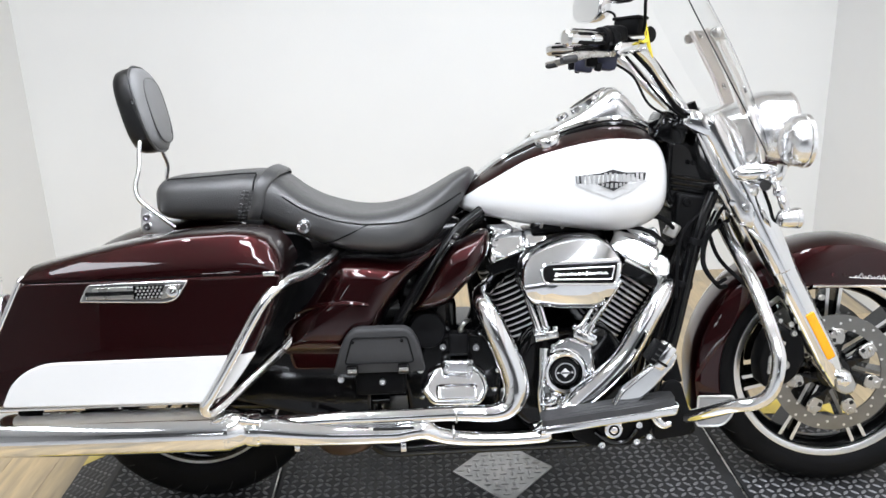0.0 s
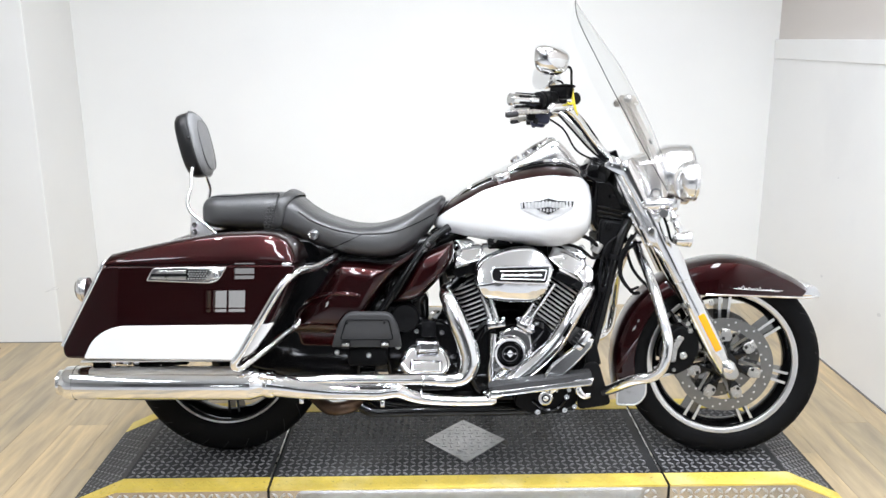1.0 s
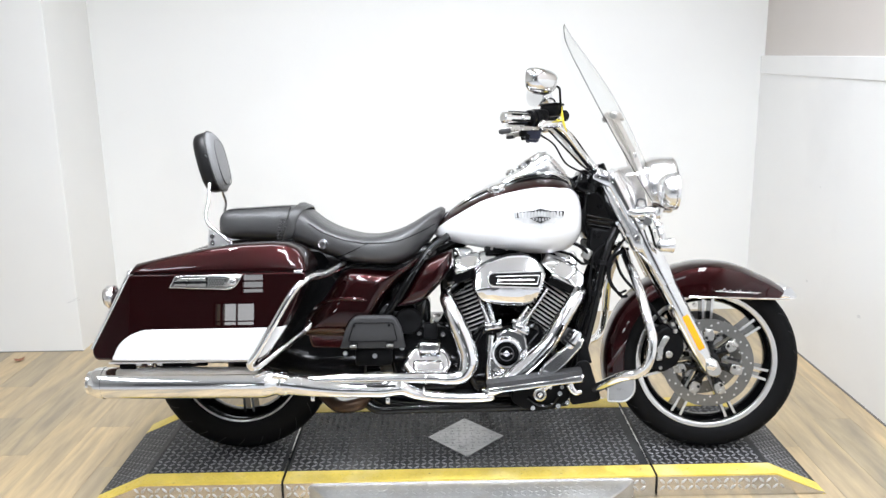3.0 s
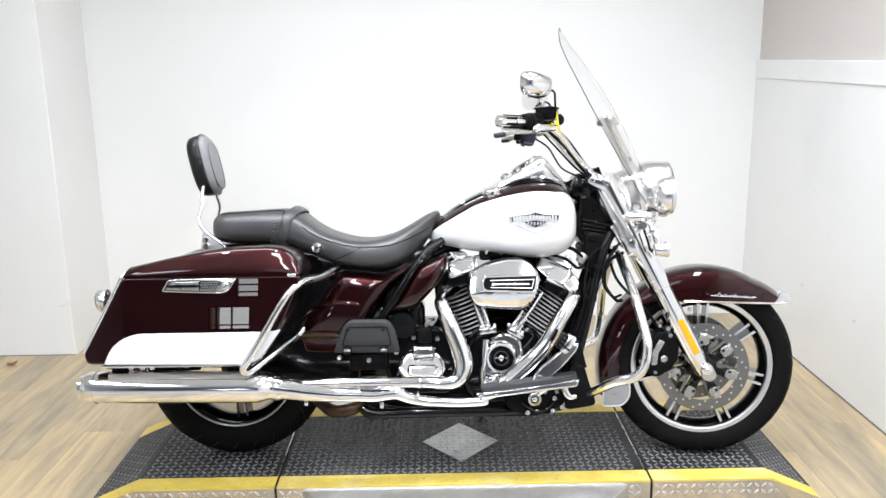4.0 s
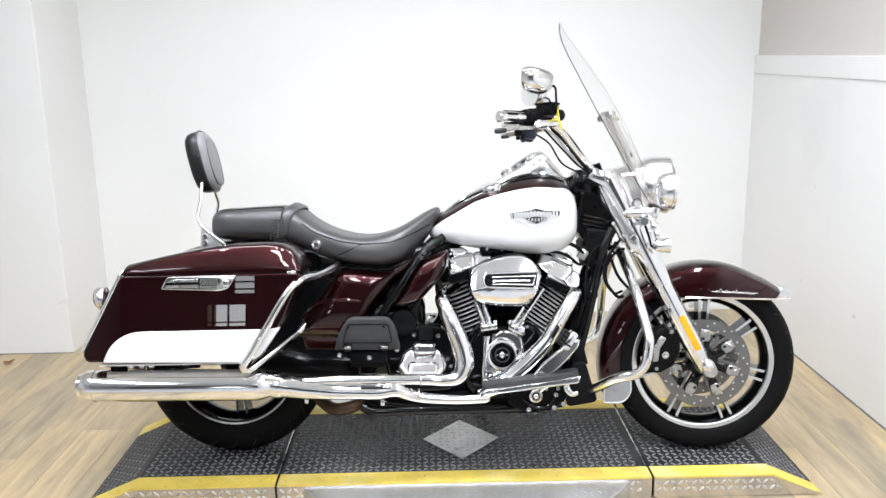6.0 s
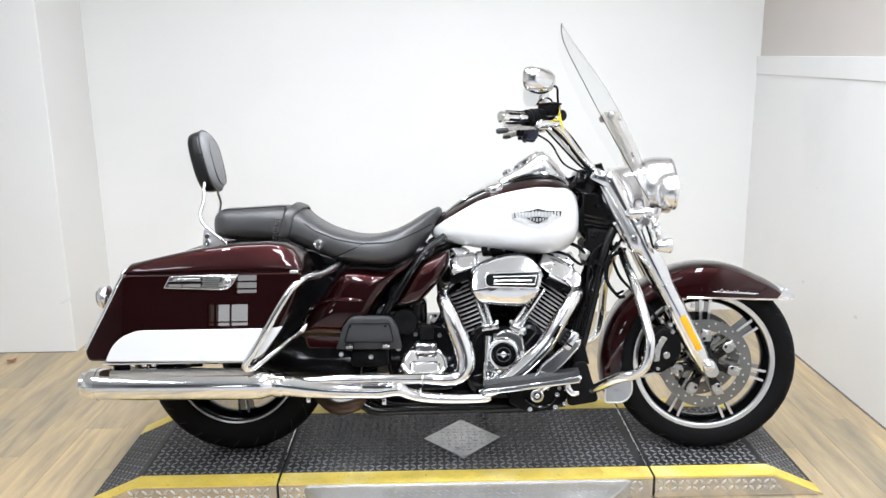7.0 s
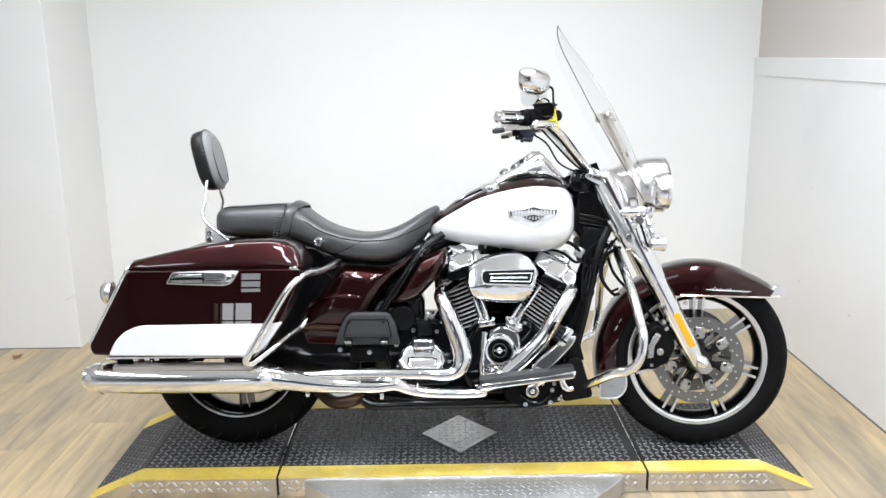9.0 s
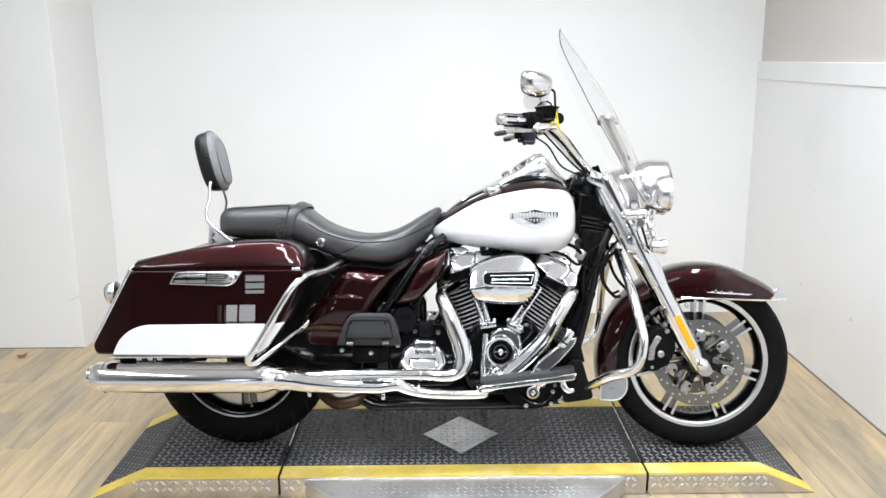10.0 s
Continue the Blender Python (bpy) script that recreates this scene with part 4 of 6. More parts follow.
# pushrod tubes and lifter blocks
for x0, z0, x1, z1 in ((0.862, 0.462, 0.836, 0.545), (0.880, 0.464, 0.860, 0.545), (0.973, 0.458, 1.058, 0.578), (0.958, 0.468, 0.992, 0.52)):
    part("pushrod_tube", tube([(x0, -0.168, z0), (x1, -0.155, z1)], 0.0082, 12, 1), CHROME, engine, "chrome pushrod tube")
    part("tube_collar", tube([(x0, -0.168, z0 - 0.004), (x0 + (x1 - x0) * 0.16, -0.167, z0 + (z1 - z0) * 0.16)], 0.0115, 12, 1), CHROME, engine)
for x, z, a in ((0.876, 0.459, -8), (0.966, 0.450, 30)):
    lb = part("lifter_block", box((0.056, 0.045, 0.020), pose(x, -0.168, z, 0, a, 0), 0.004), CHROME, engine, "chrome lifter block")
    for dx in (-0.022, 0, 0.022):
        part("bolt", bolt((x + dx, -0.188, z - dx * math.tan(radians(a)) + 0.002), 0.0062, 0.008), CHROME, lb)
        part("block_lug", box((0.011, 0.03, 0.012), pose(x + dx, -0.172, z - dx * math.tan(radians(a)) + 0.013, 0, a, 0), 0.003), CHROME, lb)

# cam cover
out = fillet([(0.862, 0.27), (0.868, 0.38), (0.885, 0.43), (0.925, 0.455), (0.985, 0.43), (0.995, 0.36), (0.965, 0.30), (0.91, 0.275)], 0.02, 4)
cam_cover = part("cam_cover", slab(out, -0.14, -0.178, 0.008), CHROME, engine, "polished cam cover")
C = (0.9175, -0.178, 0.3705)
part("cover_ring", lathe([(0.0545, 0), (0.0545, 0.012), (0.052, 0.018), (0.046, 0.022), (0.0405, 0.021), (0.0365, 0.014), (0.0355, 0.005), (0, 0.005)], C, (0, -1, 0), 48), CHROME, cam_cover, "polished round cover")
part("black_ring", lathe([(0.035, 0.005), (0.035, 0.012), (0.031, 0.0165), (0.0, 0.0165)], C, (0, -1, 0), 40), BLACK, cam_cover, "gloss black inset")
part("bright_ring", ring(0.0215, 0.0245, 0.0, 0.003, (C[0], C[1] - 0.019, C[2]), seg=32), CHROME, cam_cover)
m = Matrix.Translation((C[0], C[1] - 0.0175, C[2])) @ Matrix.Rotation(radians(45), 4, "Y")
part("centre_badge", box((0.016, 0.004, 0.016), m, 0.001), WHITE, cam_cover, "small diamond-shaped badge")
for dx in (-0.0165, 0.0165):
    part("screw", bolt((C[0] + dx * 1.0, C[1] - 0.0165, C[2]), 0.0025, 0.002), MACHINED, cam_cover)
part("badge_bar", box((0.018, 0.005, 0.0035), Matrix.Translation((C[0], C[1] - 0.018, C[2])), 0.001), BLACK, cam_cover)
for x, z in ((0.875, 0.30), (0.874, 0.385), (0.892, 0.432), (0.925, 0.446), (0.975, 0.428), (0.99, 0.365), (0.968, 0.31)):
    part("bolt", bolt((x, -0.178, z), 0.0075, 0.009), CHROME, cam_cover)
part("cover_foot", slab(fillet([(0.866, 0.385), (0.868, 0.325), (0.905, 0.308), (0.90, 0.292), (0.862, 0.284), (0.858, 0.36)], 0.006, 3), -0.15, -0.186, 0.006, 3), CHROME, cam_cover, "chrome foot of the cam cover")
part("timing_arm", tube([(0.868, -0.185, 0.43), (0.862, -0.195, 0.36), (0.858, -0.195, 0.32), (0.864, -0.19, 0.26)], [0.012, 0.007, 0.009, 0.011], 10), CHROME, engine, "slim chrome bracket")

# air cleaner
out = fillet([(0.811, 0.598), (0.815, 0.632), (0.828, 0.654), (0.860, 0.673), (0.90, 0.687), (0.94, 0.6935), (0.985, 0.693), (1.014, 0.678), (1.036, 0.651), (1.043, 0.630), (1.024, 0.574), (1.003, 0.541), (0.978, 0.532), (0.897, 0.536), (0.835, 0.548), (0.816, 0.575)], 0.012, 3)
bm = bmesh.new()
rings = []
for y, f in ((-0.155, 0.985), (-0.19, 1.0), (-0.232, 1.0), (-0.248, 0.997), (-0.257, 0.988), (-0.263, 0.972), (-0.2655, 0.95), (-0.268, 0.75), (-0.269, 0.45), (-0.2695, 0.12)):
    row = []
    for x, z in out:
        x1, z1 = 0.928 + (x - 0.928) * f, 0.615 + (z - 0.615) * f
        # the lower part of the face turns under along a crease
        row.append((x1, y + (max(0.0, 0.588 - z1) * 0.55 if y < -0.235 else 0.0), z1))
    rings.append(row)
air = part("air_cleaner", skin(bm, rings), CHROME, bike, "polished chrome air cleaner cover", smooth=30)
part("seal_band", slab([(0.928 + (x - 0.928) * 1.022, 0.615 + (z - 0.615) * 1.03) for x, z in out], -0.16, -0.196, 0.006), BLACK, air)
part("back_plate", slab([(0.928 + (x - 0.928) * 0.9, 0.615 + (z - 0.615) * 0.9) for x, z in out], -0.06, -0.165, 0.004), SATIN, air)
slot = fillet([(0.8565, 0.600), (0.8565, 0.642), (1.030, 0.6445), (1.019, 0.5925)], [0.022, 0.022, 0.008, 0.01], 6)
sl = part("badge_slot", slab(slot, -0.255, -0.2735, 0.003), BLACK, air, "black badge inset with a bright outline")
part("slot_trim", tube([(x, -0.2715, z) for x, z in slot + slot[:1]], 0.0034, 8, raw=True), CHROME, sl, "chrome bezel")
for pts in ([(0.882, 0.6305), (1.019, 0.632)], [(0.882, 0.6085), (1.011, 0.605)], [(1.019, 0.632), (1.011, 0.605)]):
    part("outline_trim", tube([(x, -0.2745, z) for x, z in pts], 0.0013, 6, 1), MACHINED, sl)
rnd = random.Random(9)
for k in range(14):
    part("badge_bar", box((0.0060 + rnd.uniform(-0.001, 0.0012), 0.002, 0.0062 + 0.004 * (k in (0, 8)) + rnd.uniform(-0.0012, 0.0012)), pose(0.889 + k * 0.0084, -0.2745, 0.6185 + rnd.uniform(-0.0006, 0.0006), 0, 14, 0), 0.001), MACHINED, sl)
part("badge_line", tube([(0.884, -0.2745, 0.6165), (0.94, -0.2745, 0.6175), (1.004, -0.2745, 0.6165)], 0.0011, 6, 2), MACHINED, sl)
# the cover's face leans back at the top
for ob in [air] + list(air.children_recursive):
    for v in ob.data.vertices:
        if v.co.y < -0.185:
            v.co.y += (v.co.z - 0.607) * 0.22 * min(1, (-0.185 - v.co.y) / 0.05)

# exhaust
exhaust = part("muffler", tube([(-0.380, -0.33, 0.3265), (-0.377, -0.33, 0.3265), (-0.366, -0.33, 0.3262), (-0.345, -0.33, 0.326), (-0.2, -0.33, 0.3235), (0.12, -0.33, 0.3195), (0.16, -0.33, 0.319), (0.19, -0.326, 0.317), (0.205, -0.325, 0.316)],
                               [0.032, 0.0365, 0.0435, 0.0478, 0.0487, 0.0487, 0.0475, 0.038, 0.035], 40, 5), CHROME, bike, "long chrome muffler")
part("end_cap", ring(0.027, 0.036, 0, 0.010, (-0.386, -0.33, 0.3265), (1, 0, 0), 32), CHROME, exhaust)
part("outlet", lathe([(0.028, 0), (0.026, 0.03), (0, 0.03)], (-0.385, -0.33, 0.3265), (1, 0, 0), 24), GAP, exhaust)
part("seam_band", ring(0.0482, 0.0496, -0.0015, 0.0015, (-0.338, -0.33, 0.326), (1, 0, 0), 40), CHROME, exhaust)
part("clamp", tube([(0.196, -0.325, 0.316), (0.200, -0.325, 0.316), (0.222, -0.322, 0.313), (0.226, -0.322, 0.313)], [0.037, 0.0395, 0.0395, 0.037], 28, 1), CHROME, exhaust, "chrome band clamp")
part("clamp_bolt", tube([(0.188, -0.358, 0.345), (0.232, -0.358, 0.339)], 0.0075, 10, 1), CHROME, exhaust)
part("clamp_lug", box((0.016, 0.014, 0.02), pose(0.20, -0.357, 0.345, 0, 10, 0), 0.004), CHROME, exhaust)
part("hanger", box((0.05, 0.02, 0.035), Matrix.Translation((-0.27, -0.315, 0.385)), 0.004), SATIN, exhaust)
part("hanger", box((0.16, 0.02, 0.02), Matrix.Translation((-0.11, -0.29, 0.377)), 0.004), SATIN, exhaust)
header = part("exhaust_pipe", tube([(0.215, -0.322, 0.3125), (0.25, -0.318, 0.307), (0.30, -0.314, 0.298), (0.38, -0.309, 0.288), (0.47, -0.305, 0.283), (0.52, -0.302, 0.281), (0.555, -0.30, 0.285), (0.582, -0.298, 0.285), (0.612, -0.292, 0.270), (0.65, -0.287, 0.259), (0.70, -0.282, 0.252), (0.78, -0.276, 0.247), (0.85, -0.27, 0.247), (0.868, -0.268, 0.248)],
                                   [0.034, 0.0335, 0.030, 0.0245, 0.0225, 0.0225, 0.022, 0.0215, 0.0175, 0.0165, 0.016, 0.0155, 0.0155, 0.011], 24, 6), CHROME, bike, "chrome exhaust pipe with heat shields")
part("rear_header", tube([(0.775, -0.08, 0.585), (0.745, -0.14, 0.576), (0.724, -0.20, 0.560), (0.735, -0.245, 0.535), (0.755, -0.26, 0.487), (0.785, -0.265, 0.409), (0.793, -0.27, 0.357), (0.772, -0.275, 0.318), (0.725, -0.28, 0.309), (0.66, -0.288, 0.315), (0.50, -0.30, 0.319), (0.40, -0.305, 0.321), (0.28, -0.31, 0.320), (0.225, -0.318, 0.318)],
                         [0.018, 0.019, 0.021, 0.025, 0.028, 0.030, 0.029, 0.0235, 0.020, 0.0175, 0.0165, 0.0165, 0.0165, 0.0165], 20), CHROME, header, "chrome rear header shield")
part("front_header", tube([(1.165, -0.12, 0.575), (1.160, -0.17, 0.562), (1.136, -0.20, 0.536), (1.10, -0.208, 0.482), (1.060, -0.21, 0.416), (1.007, -0.21, 0.357), (0.953, -0.212, 0.312), (0.913, -0.22, 0.281), (0.87, -0.238, 0.262), (0.83, -0.255, 0.257)],
                          [0.020, 0.022, 0.024, 0.0265, 0.0275, 0.028, 0.028, 0.026, 0.020, 0.016], 20), CHROME, header, "chrome front header shield")
for x, z, r in ((0.648, 0.2685, 0.0165), (0.655, 0.3145, 0.0185)):
    part("joint_ring", ring(r - 0.003, r + 0.0012, -0.002, 0.002, (x, -0.289, z), (1, 0, 0), 28), STEEL, header)
for x, z in ((0.535, 0.250), (0.30, 0.262)):
    part("shield_clip", box((0.013, 0.01, 0.020), Matrix.Translation((x, -0.309, z)), 0.003), CHROME, header)
for x0, x1, z in ((0.36, 0.46, 0.303), (0.47, 0.56, 0.3005)):
    part("shield_slot", tube([(x0, -0.322, z), (x1, -0.319, z - 0.002)], 0.003, 8, 1), GAP, header)
part("crossover_pipe", tube([(0.30, -0.05, 0.21), (0.36, -0.13, 0.19), (0.43, -0.13, 0.198), (0.48, -0.05, 0.215)], 0.021, 14), RUSTY, header, "browned crossover pipe")
part("oil_pan", box((0.62, 0.22, 0.07), Matrix.Translation((0.78, 0, 0.205)), 0.02), SATIN, bike, "black oil pan")
part("lower_rail", tube([(0.46, -0.15, 0.20), (0.50, -0.16, 0.185), (0.62, -0.16, 0.186), (0.95, -0.16, 0.188), (1.12, -0.15, 0.2)], 0.016, 10), BLACK, bike)

# gearbox
gear = part("gearbox", slab(fillet([(0.55, 0.24), (0.53, 0.40), (0.58, 0.47), (0.74, 0.47), (0.78, 0.38), (0.76, 0.24)], 0.03, 3), 0.12, -0.15, 0.015), BLACK, bike, "gloss black gearbox case")
part("side_cover", slab(fillet([(0.573, 0.343), (0.597, 0.380), (0.618, 0.394), (0.702, 0.392), (0.730, 0.374), (0.741, 0.336), (0.718, 0.302), (0.602, 0.305)], 0.016, 4), -0.14, -0.205, 0.014, 5), CHROME, gear, "chrome gearbox side cover")
part("side_cover_lip", slab(fillet([(0.612, 0.318), (0.612, 0.352), (0.712, 0.350), (0.712, 0.317)], 0.012, 4), -0.2, -0.214, 0.009, 4), CHROME, gear)
for ob in gear.children:
    for v in ob.data.vertices:
        if v.co.y < -0.16:
            v.co.y += (v.co.z - 0.31) * 0.55
part("top_plate", slab(fillet([(0.628, 0.378), (0.628, 0.412), (0.703, 0.411), (0.703, 0.377)], 0.012, 3), -0.14, -0.197, 0.008), CHROME, gear, "chrome cover plate")
for x, z, r in ((0.633, 0.437, 0.0105), (0.711, 0.432, 0.0105), (0.638, 0.396, 0.009), (0.693, 0.395, 0.009), (0.762, 0.375, 0.009), (0.752, 0.33, 0.009), (0.578, 0.395, 0.009), (0.58, 0.32, 0.012)):
    part("bolt", bolt((x, -0.199 if r < 0.01 and 0.6 < x < 0.72 else -0.155, z), r * 0.88, 0.012), CHROME, gear)
part("filler_block", box((0.045, 0.05, 0.05), Matrix.Translation((0.671, -0.15, 0.445)), 0.006), PLASTIC, gear)
part("horn_cover", lathe([(0.044, 0), (0.044, 0.02), (0.04, 0.028), (0.03, 0.03), (0, 0.026)], (0.598, -0.14, 0.478), (0, -1, 0), 32), PLASTIC, bike, "round black plastic cover")
part("breather_hose", tube([(0.69, -0.14, 0.46), (0.675, -0.165, 0.475), (0.685, -0.17, 0.495), (0.70, -0.15, 0.495)], 0.006, 8), STEEL, bike)
part("inner_panel", box((0.30, 0.20, 0.26), Matrix.Translation((0.52, 0, 0.42)), 0.03), BLACK, bike, "black inner fender panel")
part("swingarm", tube([(0.50, -0.12, 0.31), (0.25, -0.13, 0.31), (0.02, -0.125, 0.318)], 0.03, 12, flat=0.6), BLACK, bike, "black swingarm")
part("rear_inner_panel", slab(fillet([(0.10, 0.335), (0.15, 0.60), (0.33, 0.66), (0.46, 0.55), (0.46, 0.24), (0.30, 0.28)], 0.03, 3), -0.11, -0.165, 0.01), BLACK, bike, "black inner panel")
part("seat_pan", box((0.46, 0.24, 0.13), Matrix.Translation((0.47, 0, 0.665)), 0.02), BLACK, bike, "black seat base")
part("battery_box", box((0.1, 0.22, 0.16), Matrix.Translation((0.58, 0, 0.58)), 0.02), BLACK, bike)
part("shift_linkage", tube([(0.46, -0.17, 0.28), (0.40, -0.18, 0.275), (0.33, -0.18, 0.30)], 0.008, 8), SATIN, bike)

# fuel tank
TANK = [(0.686, 0.780, 0.758, 0.03), (0.70, 0.797, 0.748, 0.06), (0.74, 0.836, 0.735, 0.10), (0.83, 0.892, 0.714, 0.15), (0.93, 0.933, 0.698, 0.178), (1.03, 0.955, 0.688, 0.190),
        (1.10, 0.950, 0.690, 0.186), (1.145, 0.927, 0.706, 0.168), (1.172, 0.89, 0.735, 0.14), (1.184, 0.845, 0.772, 0.085), (1.187, 0.820, 0.79, 0.04)]
def tank_at(x, a, out=0.0):
    """The tank's skin: rounder above, squarer below."""
    top, bot, w = interp(TANK, x)
    n = 2.5 if math.sin(a) >= 0 else 3.4
    return Vector((x, (w + out) * sup(math.cos(a), n), (top + bot) / 2 + ((top - bot) / 2 + out) * sup(math.sin(a), n)))


K = 56
rings = [[tank_at(x, 2 * math.pi * j / K) for j in range(K)] for x in spread(0.686, 1.187, 60)]
tank = part("fuel_tank", skin(bmesh.new(), rings), MAROON, bike, "maroon fuel tank with a white side panel", smooth=60)
for s in (-1, 1):
    rings = []
    for x in spread(0.689, 1.1862, 60):
        f = min(1, max(0, (x - 0.72) / 0.12))
        hi = radians(20 + 16 * f + (14 * min(1, (x - 1.1) / 0.07) if x > 1.1 else 0))
        lo = radians(-82)
        row = [tank_at(x, lo + (hi - lo) * j / 22, 0.0012) for j in range(23)] + [tank_at(x, hi - (hi - lo) * j / 22, -0.003) for j in range(23)]
        rings.append([Vector((q.x, s * q.y, q.z)) for q in row])
    part("side_panel", skin(bmesh.new(), rings), WHITE, tank, "pearl white painted panel", smooth=60)
# winged emblem: plain shapes on the tank side
def on_tank(x, z, out=0.0):
    top, bot, w = interp(TANK, x)
    c, h = (top + bot) / 2, (top - bot) / 2
    t = max(-0.98, min(0.98, (z - c) / h))
    q = math.asin(math.copysign(abs(t) ** ((2.5 if t >= 0 else 3.4) / 2), t))
    p = tank_at(x, math.pi - q, 0.0)
    return Vector((x, p.y - out, z))


def on_tank_slab(poly, out0, out1, material, name, label=""):
    bm = bmesh.new()
    skin(bm, [[on_tank(x, z, out0) for x, z in poly], [on_tank(x, z, out1) for x, z in poly]])
    return part(name, bm, material, tank, label, smooth=0)


on_tank_slab([(0.946, 0.812), (0.985, 0.808), (1.031, 0.806), (1.078, 0.809), (1.114, 0.814), (1.078, 0.794), (1.033, 0.774), (0.988, 0.793)], 0.0, 0.004, SILVER, "tank_emblem", "silver winged emblem with plain bars")
on_tank_slab([(0.998, 0.810), (1.031, 0.816), (1.068, 0.811), (1.034, 0.793)], 0.003, 0.0055, GREYPLASTIC, "emblem_shield")
for x, z, w, h in ((1.010, 0.8085, 0.0026, 0.003), (1.020, 0.8068, 0.003, 0.0042), (1.030, 0.8055, 0.0028, 0.0055), (1.0405, 0.8058, 0.0032, 0.005), (1.050, 0.8072, 0.0026, 0.004), (1.058, 0.8088, 0.002, 0.0026)):
    on_tank_slab([(x - w, z - h), (x + w, z - h), (x + w + 0.0006, z + h), (x - w + 0.0006, z + h)], 0.005, 0.0072, MACHINED, "emblem_bar")
on_tank_slab([(0.952, 0.812), (1.108, 0.815), (1.112, 0.832), (1.062, 0.834), (1.034, 0.842), (1.006, 0.8335), (0.950, 0.829)], 0.001, 0.003, GREYPLASTIC, "emblem_back")
rnd = random.Random(3)
x = 0.955
for k in range(15):
    w, z, h = rnd.uniform(0.0026, 0.0038), 0.8215 + (0.004 if 5 < k < 9 else 0) + 0.0001 * k, 0.0082 + rnd.uniform(-0.0012, 0.001)
    lean = rnd.uniform(-0.0012, 0.0012)
    on_tank_slab([(x - w - lean, z - h), (x + w - lean, z - h), (x + w + lean, z + h), (x - w + lean, z + h)], 0.002, 0.0045, MACHINED, "emblem_bar")
    x += 0.0104
# console
CONS = [(0.715, 0.822, 0.79, 0.03), (0.76, 0.854, 0.80, 0.042), (0.85, 0.908, 0.85, 0.055), (0.93, 0.950, 0.89, 0.062), (0.99, 0.982, 0.91, 0.07), (1.038, 1.018, 0.92, 0.078), (1.065, 1.035, 0.92, 0.082),
        (1.092, 1.020, 0.92, 0.08), (1.135, 0.972, 0.90, 0.062), (1.17, 0.926, 0.88, 0.045), (1.184, 0.893, 0.87, 0.02)]
cons_at = body_of(CONS, 3.2)
console = part("console", skin(bmesh.new(), [[cons_at(x, 2 * math.pi * j / 32) for j in range(32)] for x in spread(0.715, 1.184, 44)]), SOFTCHROME, tank, "chrome tank console with speedometer", smooth=50)
part("console_trim", tube([(0.72, -0.045, 0.80), (0.80, -0.075, 0.862), (0.90, -0.095, 0.908), (1.0, -0.105, 0.937), (1.08, -0.105, 0.942), (1.14, -0.085, 0.92)], 0.007, 8), BLACK, tank, "dark seam trim")
part("console_edge", tube([(0.72, -0.04, 0.812), (0.80, -0.066, 0.874), (0.90, -0.084, 0.92), (1.0, -0.093, 0.949), (1.08, -0.094, 0.955), (1.14, -0.075, 0.932)], 0.007, 8), CHROME, tank, "chrome console edge")
sp = Vector((1.015, 0, 1.006))
part("speedometer", lathe([(0.052, -0.02), (0.052, 0.002), (0.048, 0.005), (0.046, 0.003), (0, 0.003)], sp, (-0.52, 0, 0.85), 36), CHROME, console, "round speedometer with a chrome bezel")
part("speedometer_face", lathe([(0.045, 0.0), (0.045, 0.0042), (0, 0.0042)], sp, (-0.52, 0, 0.85), 36), PLASTIC, console, "dark speedometer dial")
part("ignition_knob", lathe([(0.016, 0), (0.016, 0.012), (0.01, 0.018), (0, 0.018)], (0.955, 0, 0.958), (-0.4, 0, 0.9), 20), CHROME, console)
for s in (-1, 1):
    part("fuel_cap", lathe([(0.032, -0.01), (0.032, 0.008), (0.028, 0.013), (0.02, 0.015), (0, 0.016)], (0.90, s * 0.10, 0.912), (-0.25, s * 0.3, 0.9), 28), CHROME, tank, "chrome fuel cap")

# seat
SEAT = [(-0.036, 0.812, 0.785, 0.06), (-0.028, 0.840, 0.768, 0.105), (-0.004, 0.857, 0.756, 0.130), (0.06, 0.861, 0.749, 0.14), (0.13, 0.865, 0.744, 0.146), (0.20, 0.867, 0.738, 0.148), (0.240, 0.862, 0.728, 0.15), (0.265, 0.849, 0.718, 0.152), (0.295, 0.824, 0.708, 0.156),
        (0.342, 0.796, 0.690, 0.168), (0.40, 0.775, 0.673, 0.185), (0.44, 0.765, 0.664, 0.195), (0.50, 0.763, 0.657, 0.20), (0.56, 0.778, 0.657, 0.194), (0.61, 0.801, 0.672, 0.172), (0.65, 0.823, 0.708, 0.135), (0.69, 0.843, 0.762, 0.09),
        (0.715, 0.852, 0.805, 0.06), (0.727, 0.845, 0.826, 0.035)]
seat_at = body_of(SEAT, 3.3)
def seat_point(x, a, out=0.0):
    q = seat_at(x, a, out)
    if 0.33 < x < 0.68 and q.z > 0.70:
        u = math.sin(math.pi * (x - 0.33) / 0.35)
        q.z += 0.016 * u * (min(1, abs(q.y) / 0.17) ** 2 - 0.5) * max(0, math.sin(a))
    return q


